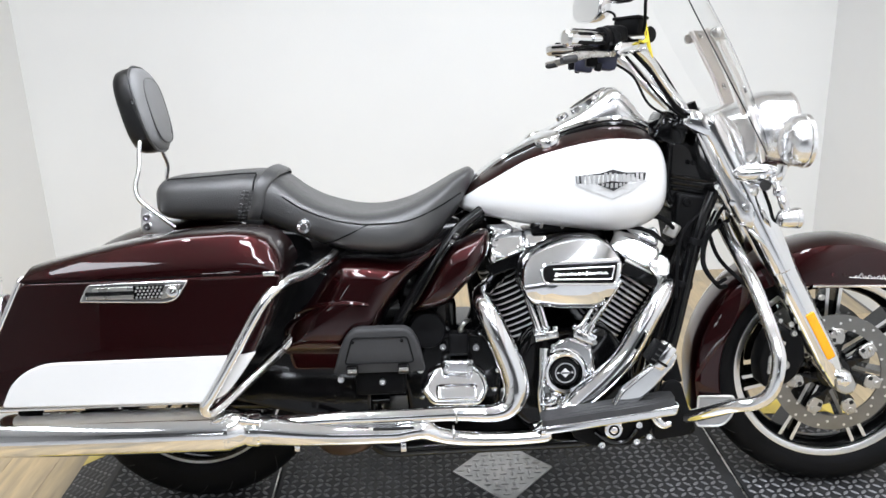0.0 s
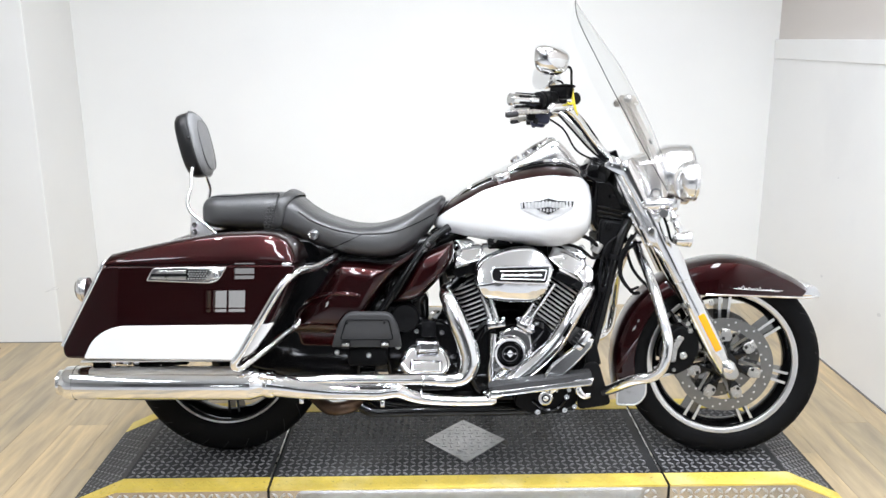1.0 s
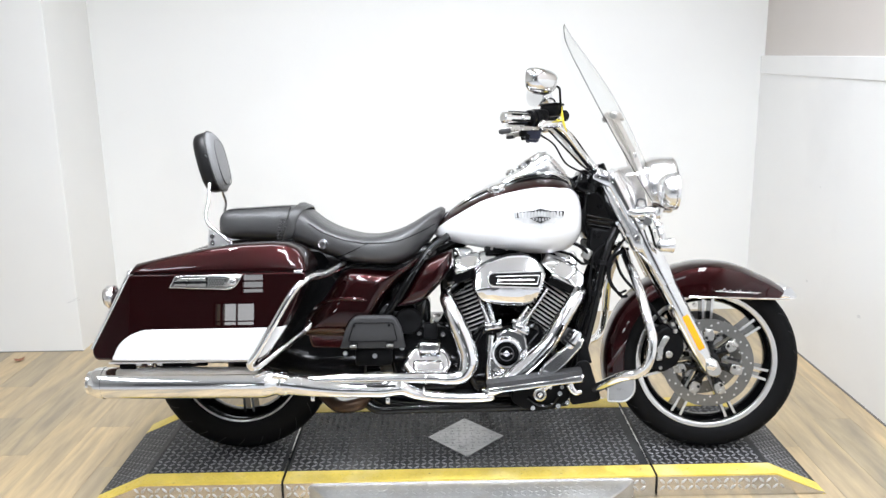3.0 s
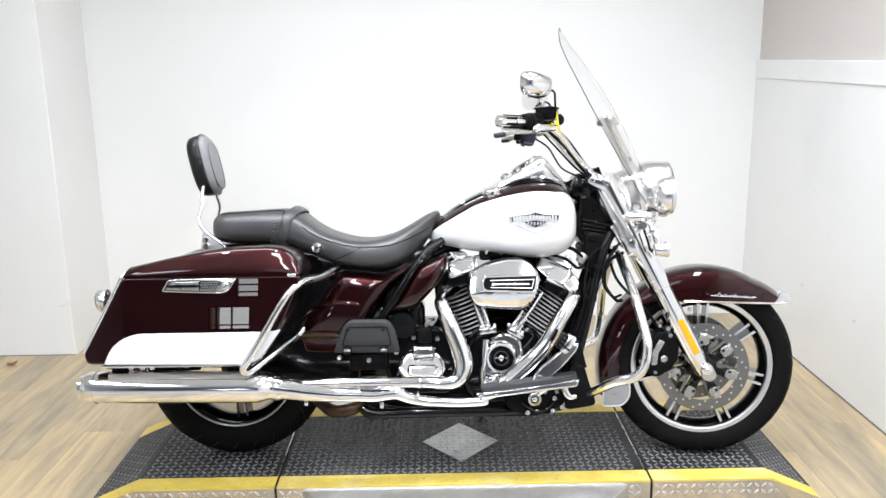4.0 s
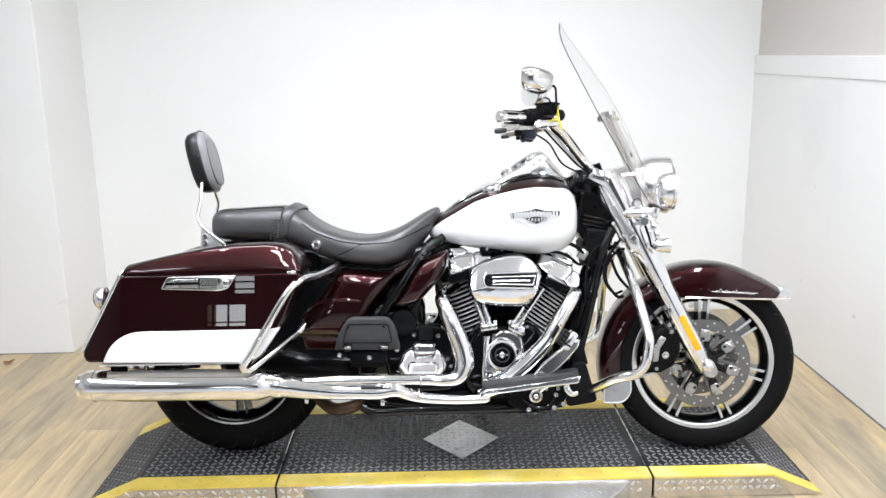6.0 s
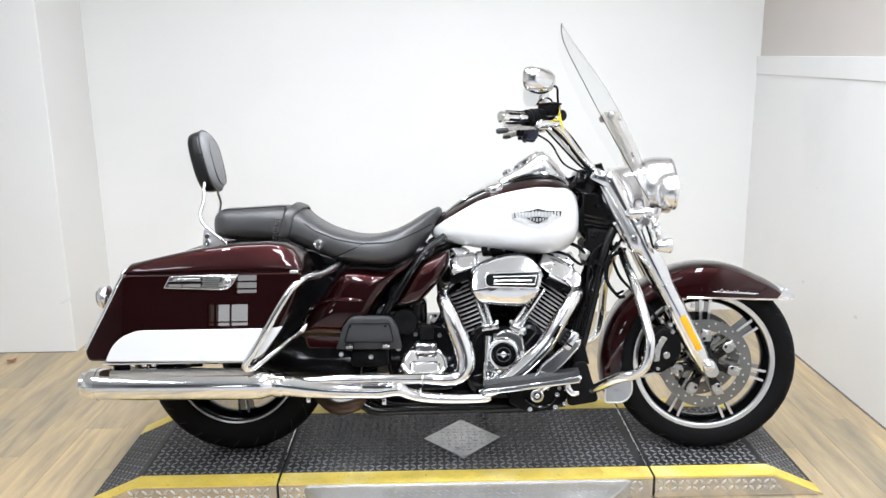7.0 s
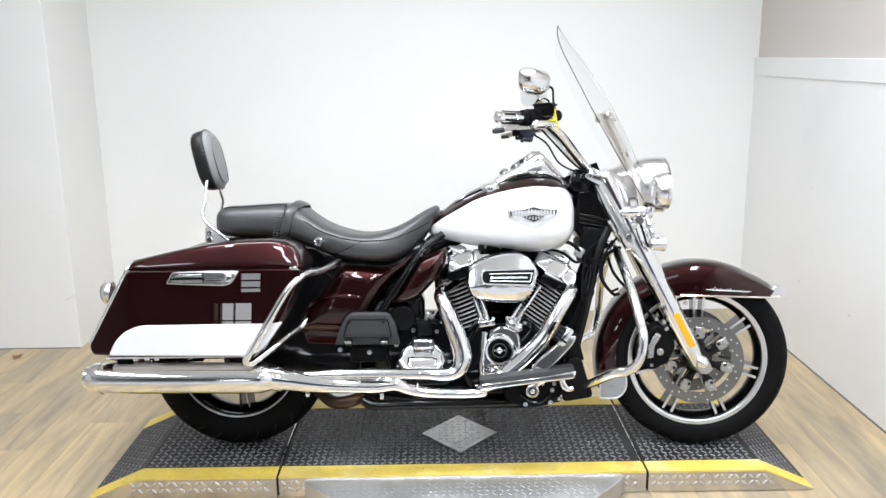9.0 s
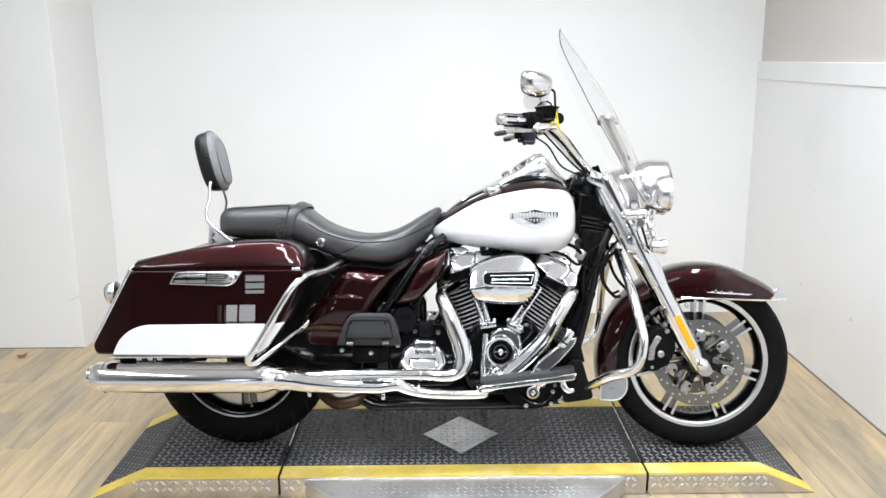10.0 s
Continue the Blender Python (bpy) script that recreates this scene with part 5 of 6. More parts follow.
seat = part("seat", skin(bmesh.new(), [[seat_point(x, 2 * math.pi * j / 48) for j in range(48)] for x in spread(-0.036, 0.727, 90)]), LEATHER, bike, "black leather two-up seat with a pillion strap", smooth=60)
for s in (-1, 1):
    def seam(a0, x0, x1, a1, n=12, out=0.0005, r=0.0022):
        pts = []
        for i in range(n + 1):
            t = i / n
            a = radians(a0 + (a1 - a0) * t)
            q = seat_point(x0 + (x1 - x0) * t, math.pi - a if s < 0 else a, out)
            pts.append(q)
        part("seam", tube(pts, r, 6, 3), SATIN, seat, "stitched seam")
    def line_seam(line, r=0.002):
        pts = []
        for x, z in line:
            a = min((radians(d) for d in range(-60, 90)), key=lambda v: abs(seat_point(x, v).z - z))
            pts.append(seat_point(x, math.pi - a if s < 0 else a, 0.0003))
        part("seam", tube(pts, r, 6, 4), SATIN, seat, "stitched seam")
    line_seam([(0.275, 0.806), (0.32, 0.776), (0.386, 0.752), (0.43, 0.743), (0.472, 0.738), (0.56, 0.742), (0.63, 0.765), (0.69, 0.795)])
    line_seam([(0.35, 0.687), (0.38, 0.697), (0.421, 0.715), (0.472, 0.737)])
    seam(52, 0.0, 0.21, 56)
    seam(50, 0.212, 0.20, -60)
rings = []
for x in (0.204, 0.207, 0.231, 0.234):
    o = 0.002 if x in (0.204, 0.234) else 0.007
    row = []
    for j in range(31):
        a = math.pi * j / 30 * 1.42 - 0.66
        row.append(seat_point(x + 0.031 * max(-0.75, math.sin(a)), a, o + 0.006 * max(0.0, math.sin(a)) ** 3))
    rings.append(row)
part("pillion_strap", skin(bmesh.new(), rings, cap=False, closed=False), LEATHER, seat, "black leather grab strap", smooth=60)
# embossed weave below the strap, and its keeper
bm = bmesh.new()
for i in range(5):
    for j in range(9):
        x, z = 0.168 + i * 0.0105 + j * 0.0022, 0.750 + j * 0.0085
        a = min((radians(d) for d in range(-60, 90, 2)), key=lambda v: abs(seat_point(x, v).z - z))
        q = seat_point(x, math.pi - a, 0.0012)
        box((0.0085, 0.003, 0.0055), Matrix.Translation(q) @ Matrix.Rotation(radians(20 if (i + j) % 2 else -20), 4, "Y"), 0.001, bm, 1)
part("woven_patch", bm, LEATHER, seat, "embossed basket-weave patch", kind="stuff")
part("strap_keeper", box((0.040, 0.012, 0.013), Matrix.Translation((0.208, -0.149, 0.748)), 0.003), SATIN, seat)
part("seat_knob", lathe([(0.016, 0), (0.019, 0.006), (0.016, 0.012), (0.009, 0.013), (0.008, 0.02), (0, 0.02)], (0.324, -0.163, 0.737), (0, -1, 0), 8), CHROME, seat, "chrome seat knob")

# rear fender
RF = Vector((0.016, 0.035, 0.300))
rings = []
for i in range(33):
    a = radians(15 + 160 * i / 32)
    sec = []
    for k in range(9):
        b = math.pi * k / 8
        sec.append((0.450 - 0.04 * (1 - math.sin(b) ** 0.7), -0.108 * math.cos(b)))
    sec = [(0.29, -0.11)] + sec + [(0.29, 0.11)]
    sec += [(r - 0.004, y * 0.96) for r, y in sec[::-1]]
    rings.append([(RF.x + r * math.cos(a), RF.y * 0.5 + y, RF.z + r * math.sin(a)) for r, y in sec])
part("rear_fender", skin(bmesh.new(), rings), MAROON, bike, "glossy maroon rear fender")
for s in (-1, 1):
    out = fillet([(0.243, 0.43), (0.255, 0.50), (0.313, 0.548), (0.362, 0.622), (0.392, 0.655), (0.461, 0.655), (0.542, 0.643), (0.61, 0.664), (0.655, 0.70), (0.645, 0.675), (0.592, 0.632), (0.55, 0.589), (0.504, 0.531), (0.45, 0.42)], [0.02, 0.02, 0.04, 0.04, 0.03, 0.05, 0.05, 0.04, 0.01, 0.01, 0.04, 0.04, 0.04, 0.02], 5)
    sc = part("side_cover", cushion(out, s * 0.12, s * 0.215, 0.085, 0.42, 14), MAROON, bike, "glossy maroon side cover", smooth=60)
    low = fillet([(0.262, 0.505), (0.275, 0.388), (0.40, 0.384), (0.455, 0.50)], [0.02, 0.02, 0.015, 0.02], 4)
    lower = part("lower_panel", slab(low, s * 0.13, s * 0.194, 0.012, 4), MAROON, sc)
    # it turns under towards its foot
    for v in lower.data.vertices:
        v.co.y -= s * max(0.0, 0.54 - v.co.z) * 0.2
    part("crease", tube([(0.30, s * 0.19, 0.538), (0.345, s * 0.203, 0.556), (0.41, s * 0.2115, 0.562), (0.46, s * 0.211, 0.556), (0.50, s * 0.195, 0.545)], [0.002, 0.006, 0.007, 0.006, 0.002], 8), MAROON, sc)
    out = fillet([(0.748, 0.716), (0.716, 0.702), (0.661, 0.68), (0.628, 0.637), (0.586, 0.564), (0.558, 0.525), (0.60, 0.527), (0.645, 0.538), (0.687, 0.581), (0.724, 0.621), (0.752, 0.671)], [0.01, 0.03, 0.03, 0.04, 0.04, 0.008, 0.02, 0.02, 0.04, 0.04, 0.02], 4)
    part("deflector", cushion(out, s * 0.14, s * 0.212, 0.06, 0.5, 12), MAROON, bike, "glossy maroon mid-frame deflector", smooth=60)
    part("frame_rail", tube([(0.735, s * 0.14, 0.755), (0.675, s * 0.165, 0.712), (0.615, s * 0.18, 0.635), (0.54, s * 0.185, 0.52), (0.525, s * 0.18, 0.49)], 0.013, 12), BLACK, bike, "gloss black frame rail")
    part("cover_strip", tube([(0.70, s * 0.165, 0.725), (0.648, s * 0.195, 0.672), (0.57, s * 0.2, 0.55)], 0.004, 8), BLACK, bike)
    for x, z in ((0.672, 0.705), (0.662, 0.69)):
        part("rivet", bolt((x, s * 0.192, z), 0.007, 0.008, (0, s, 0)), CHROME, bike)

# saddlebags
LID = [(-0.228, 0.0), (-0.224, 0.012), (-0.214, 0.026), (-0.16, 0.038), (-0.11, 0.049), (-0.04, 0.063), (0.02, 0.073), (0.11, 0.083), (0.20, 0.085), (0.245, 0.080), (0.275, 0.066), (0.296, 0.040), (0.307, 0.012), (0.309, 0.0)]
# across the lid from the outer edge inwards: half width, share of the height, set-back of the front corner
LID_ACROSS = [(0.3905, 0.0, 0.012), (0.3905, 0.1, 0.011), (0.387, 0.34, 0.009), (0.3805, 0.62, 0.007), (0.374, 0.82, 0.005), (0.365, 0.93, 0.003), (0.35, 0.985, 0.001), (0.31, 1.0, 0.0), (0.25, 1.0, 0.0), (0.19, 0.93, 0.0)]
for s in (-1, 1):
    Y = lambda v: s * v
    out = fillet([(-0.230, 0.667), (-0.352, 0.437), (-0.342, 0.408), (0.125, 0.397), (0.172, 0.407), (0.245, 0.515), (0.308, 0.667)], [0.022, 0.026, 0.022, 0.03, 0.04, 0.08, 0.022], 6)
    bag = part("saddlebag", slab(out, Y(0.19), Y(0.390), 0.0065, 4), MAROON, bike, "glossy maroon hard saddlebag with a white lower panel")
    rings = []
    for y, f, back in LID_ACROSS:
        rings.append([(x - back * max(0.0, (x - 0.2) / 0.11), Y(y), 0.6715 + h * f) for x, h in LID] + [(x - back * max(0.0, (x - 0.2) / 0.11), Y(y), 0.6685) for x, h in LID[::-1]])
    part("lid", skin(bmesh.new(), rings), MAROON, bag, "maroon saddlebag lid", smooth=38)
    part("lid_seal", slab([(x * 0.985, 0.665 + z) for x, z in ((-0.226, 0.0), (0.30, 0.0), (0.30, 0.005), (-0.226, 0.005))], Y(0.2), Y(0.3885), 0), SATIN, bag, smooth=0)
    pan = fillet([(-0.292, 0.406), (-0.269, 0.455), (-0.236, 0.483), (-0.192, 0.4985), (0.203, 0.4985), (0.242, 0.5045), (0.205, 0.452), (0.170, 0.412), (0.13, 0.399)], [0.01, 0.04, 0.03, 0.04, 0.02, 0.008, 0.03, 0.03, 0.02], 5)
    part("white_panel", slab(pan, Y(0.383), Y(0.3945), 0.004, 3), WHITE, bag, "white painted lower panel")
    part("under_panel", box((0.44, 0.17, 0.006), Matrix.Translation((-0.085, Y(0.295), 0.3965)), 0.002), WHITE, bag, "white painted underside")
    part("edge_strip", tube([(-0.222, Y(0.375), 0.676), (-0.231, Y(0.381), 0.672), (-0.238, Y(0.3835), 0.655), (-0.29, Y(0.3845), 0.556), (-0.351, Y(0.382), 0.442)], 0.0065, 10), CHROME, bag, "chrome edge strip")
    hd = fillet([(-0.1075, 0.6235), (-0.1065, 0.630), (-0.089, 0.6605), (0.1155, 0.6625), (0.092, 0.6245), (0.070, 0.6155)], [0.005, 0.005, 0.008, 0.006, 0.012, 0.02], 4)
    latch = part("latch", slab(hd, Y(0.386), Y(0.399), 0.0025, 3), CHROME, bag, "chrome latch with a striped flag plate")
    part("latch_plate", slab([(0.003 + (x - 0.003) * 0.88, 0.640 + (z - 0.640) * 0.62) for x, z in hd], Y(0.396), Y(0.4005), 0.001, 1), STEEL, latch)
    part("stripe", box((0.098, 0.003, 0.0085), Matrix.Translation((-0.045, Y(0.401), 0.6405)), 0.001), BLACK, latch)
    part("star_field", slab([(0.004, 0.627), (0.004, 0.654), (0.068, 0.654), (0.056, 0.627)], Y(0.399), Y(0.402), 0), BLACK, latch)
    bm = bmesh.new()
    for i in range(4):
        for j in range(7):
            box((0.004, 0.0016, 0.004), Matrix.Translation((0.010 + j * 0.0078 + 0.0036 * (i % 2), Y(0.4025), 0.6305 + i * 0.0066)) @ Matrix.Rotation(radians(45), 4, "Y"), 0, bm)
    part("stars", bm, MACHINED, latch, smooth=0, kind="stuff")
    part("lock", lathe([(0.0115, 0), (0.0115, 0.005), (0.008, 0.007), (0, 0.006)], (0.083, Y(0.400), 0.640), (0, s, 0), 20), CHROME, latch)
    part("support_rail", tube([(-0.25, Y(0.26), 0.386), (-0.15, Y(0.26), 0.381), (0.12, Y(0.26), 0.375)], 0.009, 8), SATIN, bag)
    for x in (-0.235, -0.20, -0.17, -0.07, 0.03):
        part("bracket", box((0.018, 0.03, 0.022), Matrix.Translation((x, Y(0.31 if x < -0.1 else 0.29), 0.386)), 0.004), CHROME, bag)
    part("front_catch", box((0.026, 0.02, 0.010), Matrix.Translation((0.278, Y(0.383), 0.667)), 0.003), CHROME, bag)
    # bag guard
    g = [(0.392, 0.17, 0.672), (0.385, 0.20, 0.667), (0.345, 0.28, 0.648), (0.312, 0.345, 0.645), (0.290, 0.38, 0.634), (0.258, 0.395, 0.600), (0.20, 0.402, 0.505), (0.150, 0.402, 0.424), (0.128, 0.398, 0.392), (0.1345, 0.388, 0.376), (0.155, 0.36, 0.383), (0.2, 0.30, 0.413), (0.258, 0.2, 0.455)]
    guard = part("bag_guard", tube([(x, Y(y), z) for x, y, z in g], 0.0115, 12, 5), CHROME, bike, "chrome saddlebag guard rail")
    part("guard_brace", tube([(0.135, Y(0.38), 0.378), (0.15, Y(0.34), 0.398), (0.175, Y(0.30), 0.402)], 0.008, 10), CHROME, guard)
# rear signals on a bar
part("tail_bar", tube([(-0.335, -0.2, 0.585), (-0.335, 0.2, 0.585)], 0.011, 10, 1), SATIN, bike)
for s in (-1, 1):
    sig = part("rear_signal", lathe([(0.016, 0), (0.034, 0.003), (0.0365, 0.007), (0.0365, 0.012), (0.0335, 0.014), (0.0335, 0.017), (0.0365, 0.019), (0.0365, 0.027), (0.034, 0.030), (0, 0.031)], (-0.322, s * 0.25, 0.587), (-1, 0, -0.1), 28), SOFTCHROME, bike, "ribbed chrome rear turn signal")
    part("lens", lathe([(0.033, 0.0305), (0.028, 0.036), (0, 0.039)], (-0.322, s * 0.25, 0.587), (-1, 0, -0.1), 24), CLEAR, sig)

# passenger backrest
def pad_w(t):
    """Half width of the pad at an angle round its outline: a little narrower at the foot."""
    return (0.091 + 0.006 * math.sin(t)) * sup(math.cos(t), 2.9)


rest = part("backrest", bmesh.new(), LEATHERDARK, bike)
bm = bmesh.new()
rings = []
tilt = radians(-13)
for dx, f in ((-0.033, 0.78), (-0.030, 0.89), (-0.022, 0.97), (-0.008, 1.0), (0.006, 1.0), (0.016, 0.985)):
    rings.append([(dx, pad_w(t) * f, 0.104 * f * sup(math.sin(t), 2.7)) for t in [2 * math.pi * j / 44 for j in range(44)]])
PADM = Matrix.Translation((-0.074, 0, 1.017)) @ Matrix.Rotation(tilt, 4, "Y")
skin(bm, rings)
bmesh.ops.transform(bm, matrix=PADM, verts=bm.verts)
bm.to_mesh(rest.data)
bm.free()
rest.data.polygons.foreach_set("use_smooth", [True] * len(rest.data.polygons))
tagged(rest, "black leather passenger backrest pad with grey front")
rings = []
for dx, f in ((0.014, 0.985), (0.021, 0.965), (0.029, 0.89), (0.036, 0.74), (0.040, 0.5), (0.042, 0.2)):
    rings.append([PADM @ Vector((dx, pad_w(t) * f, 0.104 * f * sup(math.sin(t), 2.7))) for t in [2 * math.pi * j / 44 for j in range(44)]])
face = part("front_cushion", skin(bmesh.new(), rings), LEATHERGREY, rest, "grey padded front face", smooth=60)
part("seam", tube([PADM @ Vector((0.036, pad_w(t) * 0.74, 0.104 * 0.76 * sup(math.sin(t), 2.7) - 0.008)) for t in [2 * math.pi * j / 44 for j in range(45)]], 0.002, 6, raw=True), LEATHER, face)
part("seam", tube([PADM @ Vector((0.0155, pad_w(t) * 1.005, 0.1045 * sup(math.sin(t), 2.7))) for t in [2 * math.pi * j / 44 for j in range(45)]], 0.003, 6, raw=True), LEATHER, rest)
for s in (-1, 1):
    up = part("backrest_upright", tube([(-0.062, s * 0.082, 0.945), (-0.064, s * 0.092, 0.915), (-0.060, s * 0.112, 0.882), (-0.068, s * 0.120, 0.846), (-0.067, s * 0.124, 0.825), (-0.056, s * 0.126, 0.804), (-0.015, s * 0.13, 0.770), (0.018, s * 0.13, 0.742)], 0.0054, 10, 6), CHROME, bike, "slim chrome backrest upright")
    pl = part("side_plate", slab(fillet([(-0.058, 0.795), (-0.0635, 0.731), (0.0, 0.728), (0.020, 0.742), (-0.025, 0.781)], 0.006, 3), s * 0.122, s * 0.128, 0.002), MACHINED, up, "bright steel docking plate")
    for z in (0.768, 0.747):
        part("bolt", bolt((-0.045, s * 0.128, z), 0.0095, 0.011, (0, s, 0)), CHROME, up)

# footboards and controls
fb = part("footboard", slab(fillet([(0.850, 0.266), (0.852, 0.284), (1.13, 0.318), (1.152, 0.322), (1.145, 0.298)], 0.004, 2), -0.23, -0.316, 0.004), CHROME, bike, "chrome rider footboard with a black rubber pad")
rings = []
for x, z, y0, y1 in ((0.848, 0.283, 0.255, 0.306), (0.857, 0.285, 0.245, 0.314), (1.085, 0.3125, 0.24, 0.316), (1.128, 0.319, 0.245, 0.311), (1.148, 0.323, 0.26, 0.296)):
    rings.append([(x, -y0, z), (x, -y1, z - 0.002), (x - 0.002, -y1 + 0.003, z + 0.012), (x - 0.002, -y0 - 0.003, z + 0.014)])
pad = part("rubber_pad", skin(bmesh.new(), rings), GREYPLASTIC, fb, "dark grey ribbed rubber pad", smooth=25)
for k in range(4):
    part("rib", tube([(0.865, -0.254 - 0.0165 * k, 0.297 - 0.0003 * k), (1.122, -0.254 - 0.0165 * k, 0.3295 - 0.0003 * k)], 0.003, 6, 1), GREYPLASTIC, pad)
washer = part("pivot", lathe([(0.021, 0), (0.021, 0.008), (0.018, 0.011), (0.012, 0.011), (0.012, 0.006), (0.008, 0.006), (0.008, 0.012), (0.004, 0.014), (0, 0.014)], (1.019, -0.240, 0.245), (0, -1, 0), 28), CHROME, fb, "chrome footboard pivot washer")
part("pivot_ring", ring(0.0095, 0.0125, -0.001, 0.001, (1.019, -0.2515, 0.245), seg=24), SATIN, washer)
part("pivot_arm", tube([(1.019, -0.236, 0.250), (1.040, -0.24, 0.270), (1.065, -0.25, 0.286)], [0.013, 0.011, 0.010], 12), CHROME, fb)
part("mount_plate", slab(fillet([(0.94, 0.262), (1.125, 0.282), (1.128, 0.222), (1.075, 0.183), (0.975, 0.185), (0.93, 0.212)], 0.014, 3), -0.13, -0.195, 0.006), PLASTIC, bike, "black footboard mount")
part("mount_web", tube([(0.985, -0.198, 0.225), (1.02, -0.200, 0.200), (1.06, -0.200, 0.200), (1.085, -0.198, 0.225)], 0.006, 8), BLACK, bike)
for x, z, r in ((1.096, 0.259, 0.008), (1.083, 0.197, 0.0095), (1.0005, 0.192, 0.0095), (1.113, 0.208, 0.009), (1.089, 0.238, 0.0095), (1.058, 0.258, 0.007)):
    part("bolt", bolt((x, -0.195, z), r, 0.012), CHROME, bike)
part("guard_clamp", tube([(1.118, -0.225, 0.282), (1.122, -0.232, 0.262), (1.136, -0.236, 0.248), (1.154, -0.236, 0.250)], [0.011, 0.012, 0.010, 0.007], 12), CHROME, bike, "chrome guard clamp")
part("mud_flap", slab(fillet([(1.125, 0.30), (1.15, 0.345), (1.185, 0.345), (1.20, 0.29), (1.225, 0.215), (1.12, 0.20)], 0.02, 3), -0.20, -0.215, 0.003), PLASTIC, bike, "black rubber splash flap")
part("upper_flap", slab(fillet([(1.150, 0.335), (1.165, 0.42), (1.178, 0.42), (1.20, 0.33)], 0.008, 3), -0.17, -0.182, 0.003), PLASTIC, bike, "black rubber guard flap")
pedal = part("brake_pedal", slab(fillet([(1.005, 0.305), (1.03, 0.350), (1.125, 0.425), (1.158, 0.432), (1.15, 0.405), (1.10, 0.35), (1.06, 0.315)], 0.01, 3), -0.265, -0.285, 0.005), CHROME, bike, "chrome brake pedal arm")
PM = Matrix.Translation((1.118, -0.292, 0.432)) @ Matrix.Rotation(radians(-55), 4, "Y")
part("pedal_tread", box((0.062, 0.06, 0.026), PM, 0.007), CHROME, pedal, "chrome pedal with black rubber")
part("pedal_rubber", box((0.050, 0.054, 0.022), PM @ Matrix.Translation((-0.003, 0, 0.018)), 0.005), PLASTIC, pedal)
part("pedal_rubber", box((0.006, 0.062, 0.028), PM @ Matrix.Translation((-0.014, -0.001, 0.0)), 0.002), PLASTIC, pedal)
for k in (-1, 0, 1):
    part("pedal_rib", box((0.0035, 0.003, 0.014), PM @ Matrix.Translation((-0.004 + 0.013 * k, -0.0275, 0.018)), 0.001), GREYPLASTIC, pedal)
for s, lab in ((-1, "dark grey passenger footboard folded up"),):
    o = fillet([(0.380, 0.404), (0.402, 0.475), (0.428, 0.508), (0.556, 0.507), (0.578, 0.470), (0.590, 0.402)], [0.006, 0.02, 0.03, 0.03, 0.02, 0.006], 4)
    pf = part("passenger_footboard", slab(o, -0.215, -0.245, 0.008, 3), GREYPLASTIC, bike, lab)
    o2 = fillet([(0.408, 0.428), (0.427, 0.487), (0.552, 0.486), (0.565, 0.427)], 0.008, 3)
    part("panel_groove", tube([(x, -0.2455, z) for x, z in o2 + o2[:1]], 0.002, 6, raw=True), PLASTIC, pf)
    for x in (0.425, 0.541):
        hg = part("hinge", box((0.026, 0.02, 0.022), Matrix.Translation((x, -0.247, 0.413)), 0.003), BLACK, pf)
        part("hinge_pin", box((0.022, 0.004, 0.009), Matrix.Translation((x, -0.258, 0.414)), 0.002), STEEL, hg)
        part("screw", bolt((x + (0.003 if x < 0.5 else -0.002), -0.246, 0.478), 0.004, 0.002), PLASTIC, pf)
    part("footboard_arm", box((0.12, 0.05, 0.06), Matrix.Translation((0.485, -0.19, 0.37)), 0.012), SATIN, pf)
for x, z in ((0.49, 0.375), (0.578, 0.40), (0.395, 0.385)):
    part("bolt", bolt((x, -0.217, z), 0.008, 0.008), MACHINED, bike)
part("heat_shield_bracket", tube([(0.262, -0.19, 0.458), (0.29, -0.18, 0.49), (0.30, -0.17, 0.53)], 0.011, 10), CHROME, bike)

# crash guard
for s in (-1, 1):
    g = [(1.318, 0.0, 0.70), (1.330, 0.06, 0.69), (1.336, 0.11, 0.655), (1.342, 0.25, 0.567), (1.350, 0.345, 0.465), (1.350, 0.365, 0.42), (1.338, 0.362, 0.362), (1.312, 0.345, 0.330), (1.265, 0.31, 0.311), (1.20, 0.20, 0.25), (1.168, 0.12, 0.222)]
    cg = part("engine_guard", tube([(x, s * y, z) for x, y, z in g], 0.0152, 16, 6), CHROME, bike, "chrome tubular engine guard")
    part("guard_mount", box((0.03, 0.03, 0.02), Matrix.Translation((1.165, s * 0.11, 0.225)), 0.004), CHROME, cg)

# headlamp, nacelle, passing lamps
nac = []
for x, z0, z1, w in ((1.262, 0.955, 0.90, 0.10), (1.275, 0.965, 0.84, 0.115), (1.32, 0.975, 0.78, 0.125), (1.37, 0.985, 0.79, 0.115), (1.405, 0.99, 0.815, 0.098)):
    nac.append([(x, w * sup(math.cos(t), 2.6), (z0 + z1) / 2 + (z0 - z1) / 2 * sup(math.sin(t), 2.6)) for t in [2 * math.pi * j / 36 for j in range(36)]])
nacelle = part("headlamp_nacelle", skin(bmesh.new(), nac), SOFTCHROME, bike, "chrome headlamp nacelle", smooth=50)
steered(nacelle)
wing = fillet([(1.252, 0.934), (1.280, 0.955), (1.325, 0.966), (1.352, 0.942), (1.372, 0.905), (1.378, 0.862), (1.392, 0.822), (1.410, 0.775), (1.412, 0.735), (1.395, 0.69), (1.362, 0.70), (1.300, 0.826)], [0.012, 0.02, 0.02, 0.03, 0.03, 0.03, 0.03, 0.03, 0.03, 0.02, 0.01, 0.02], 4)
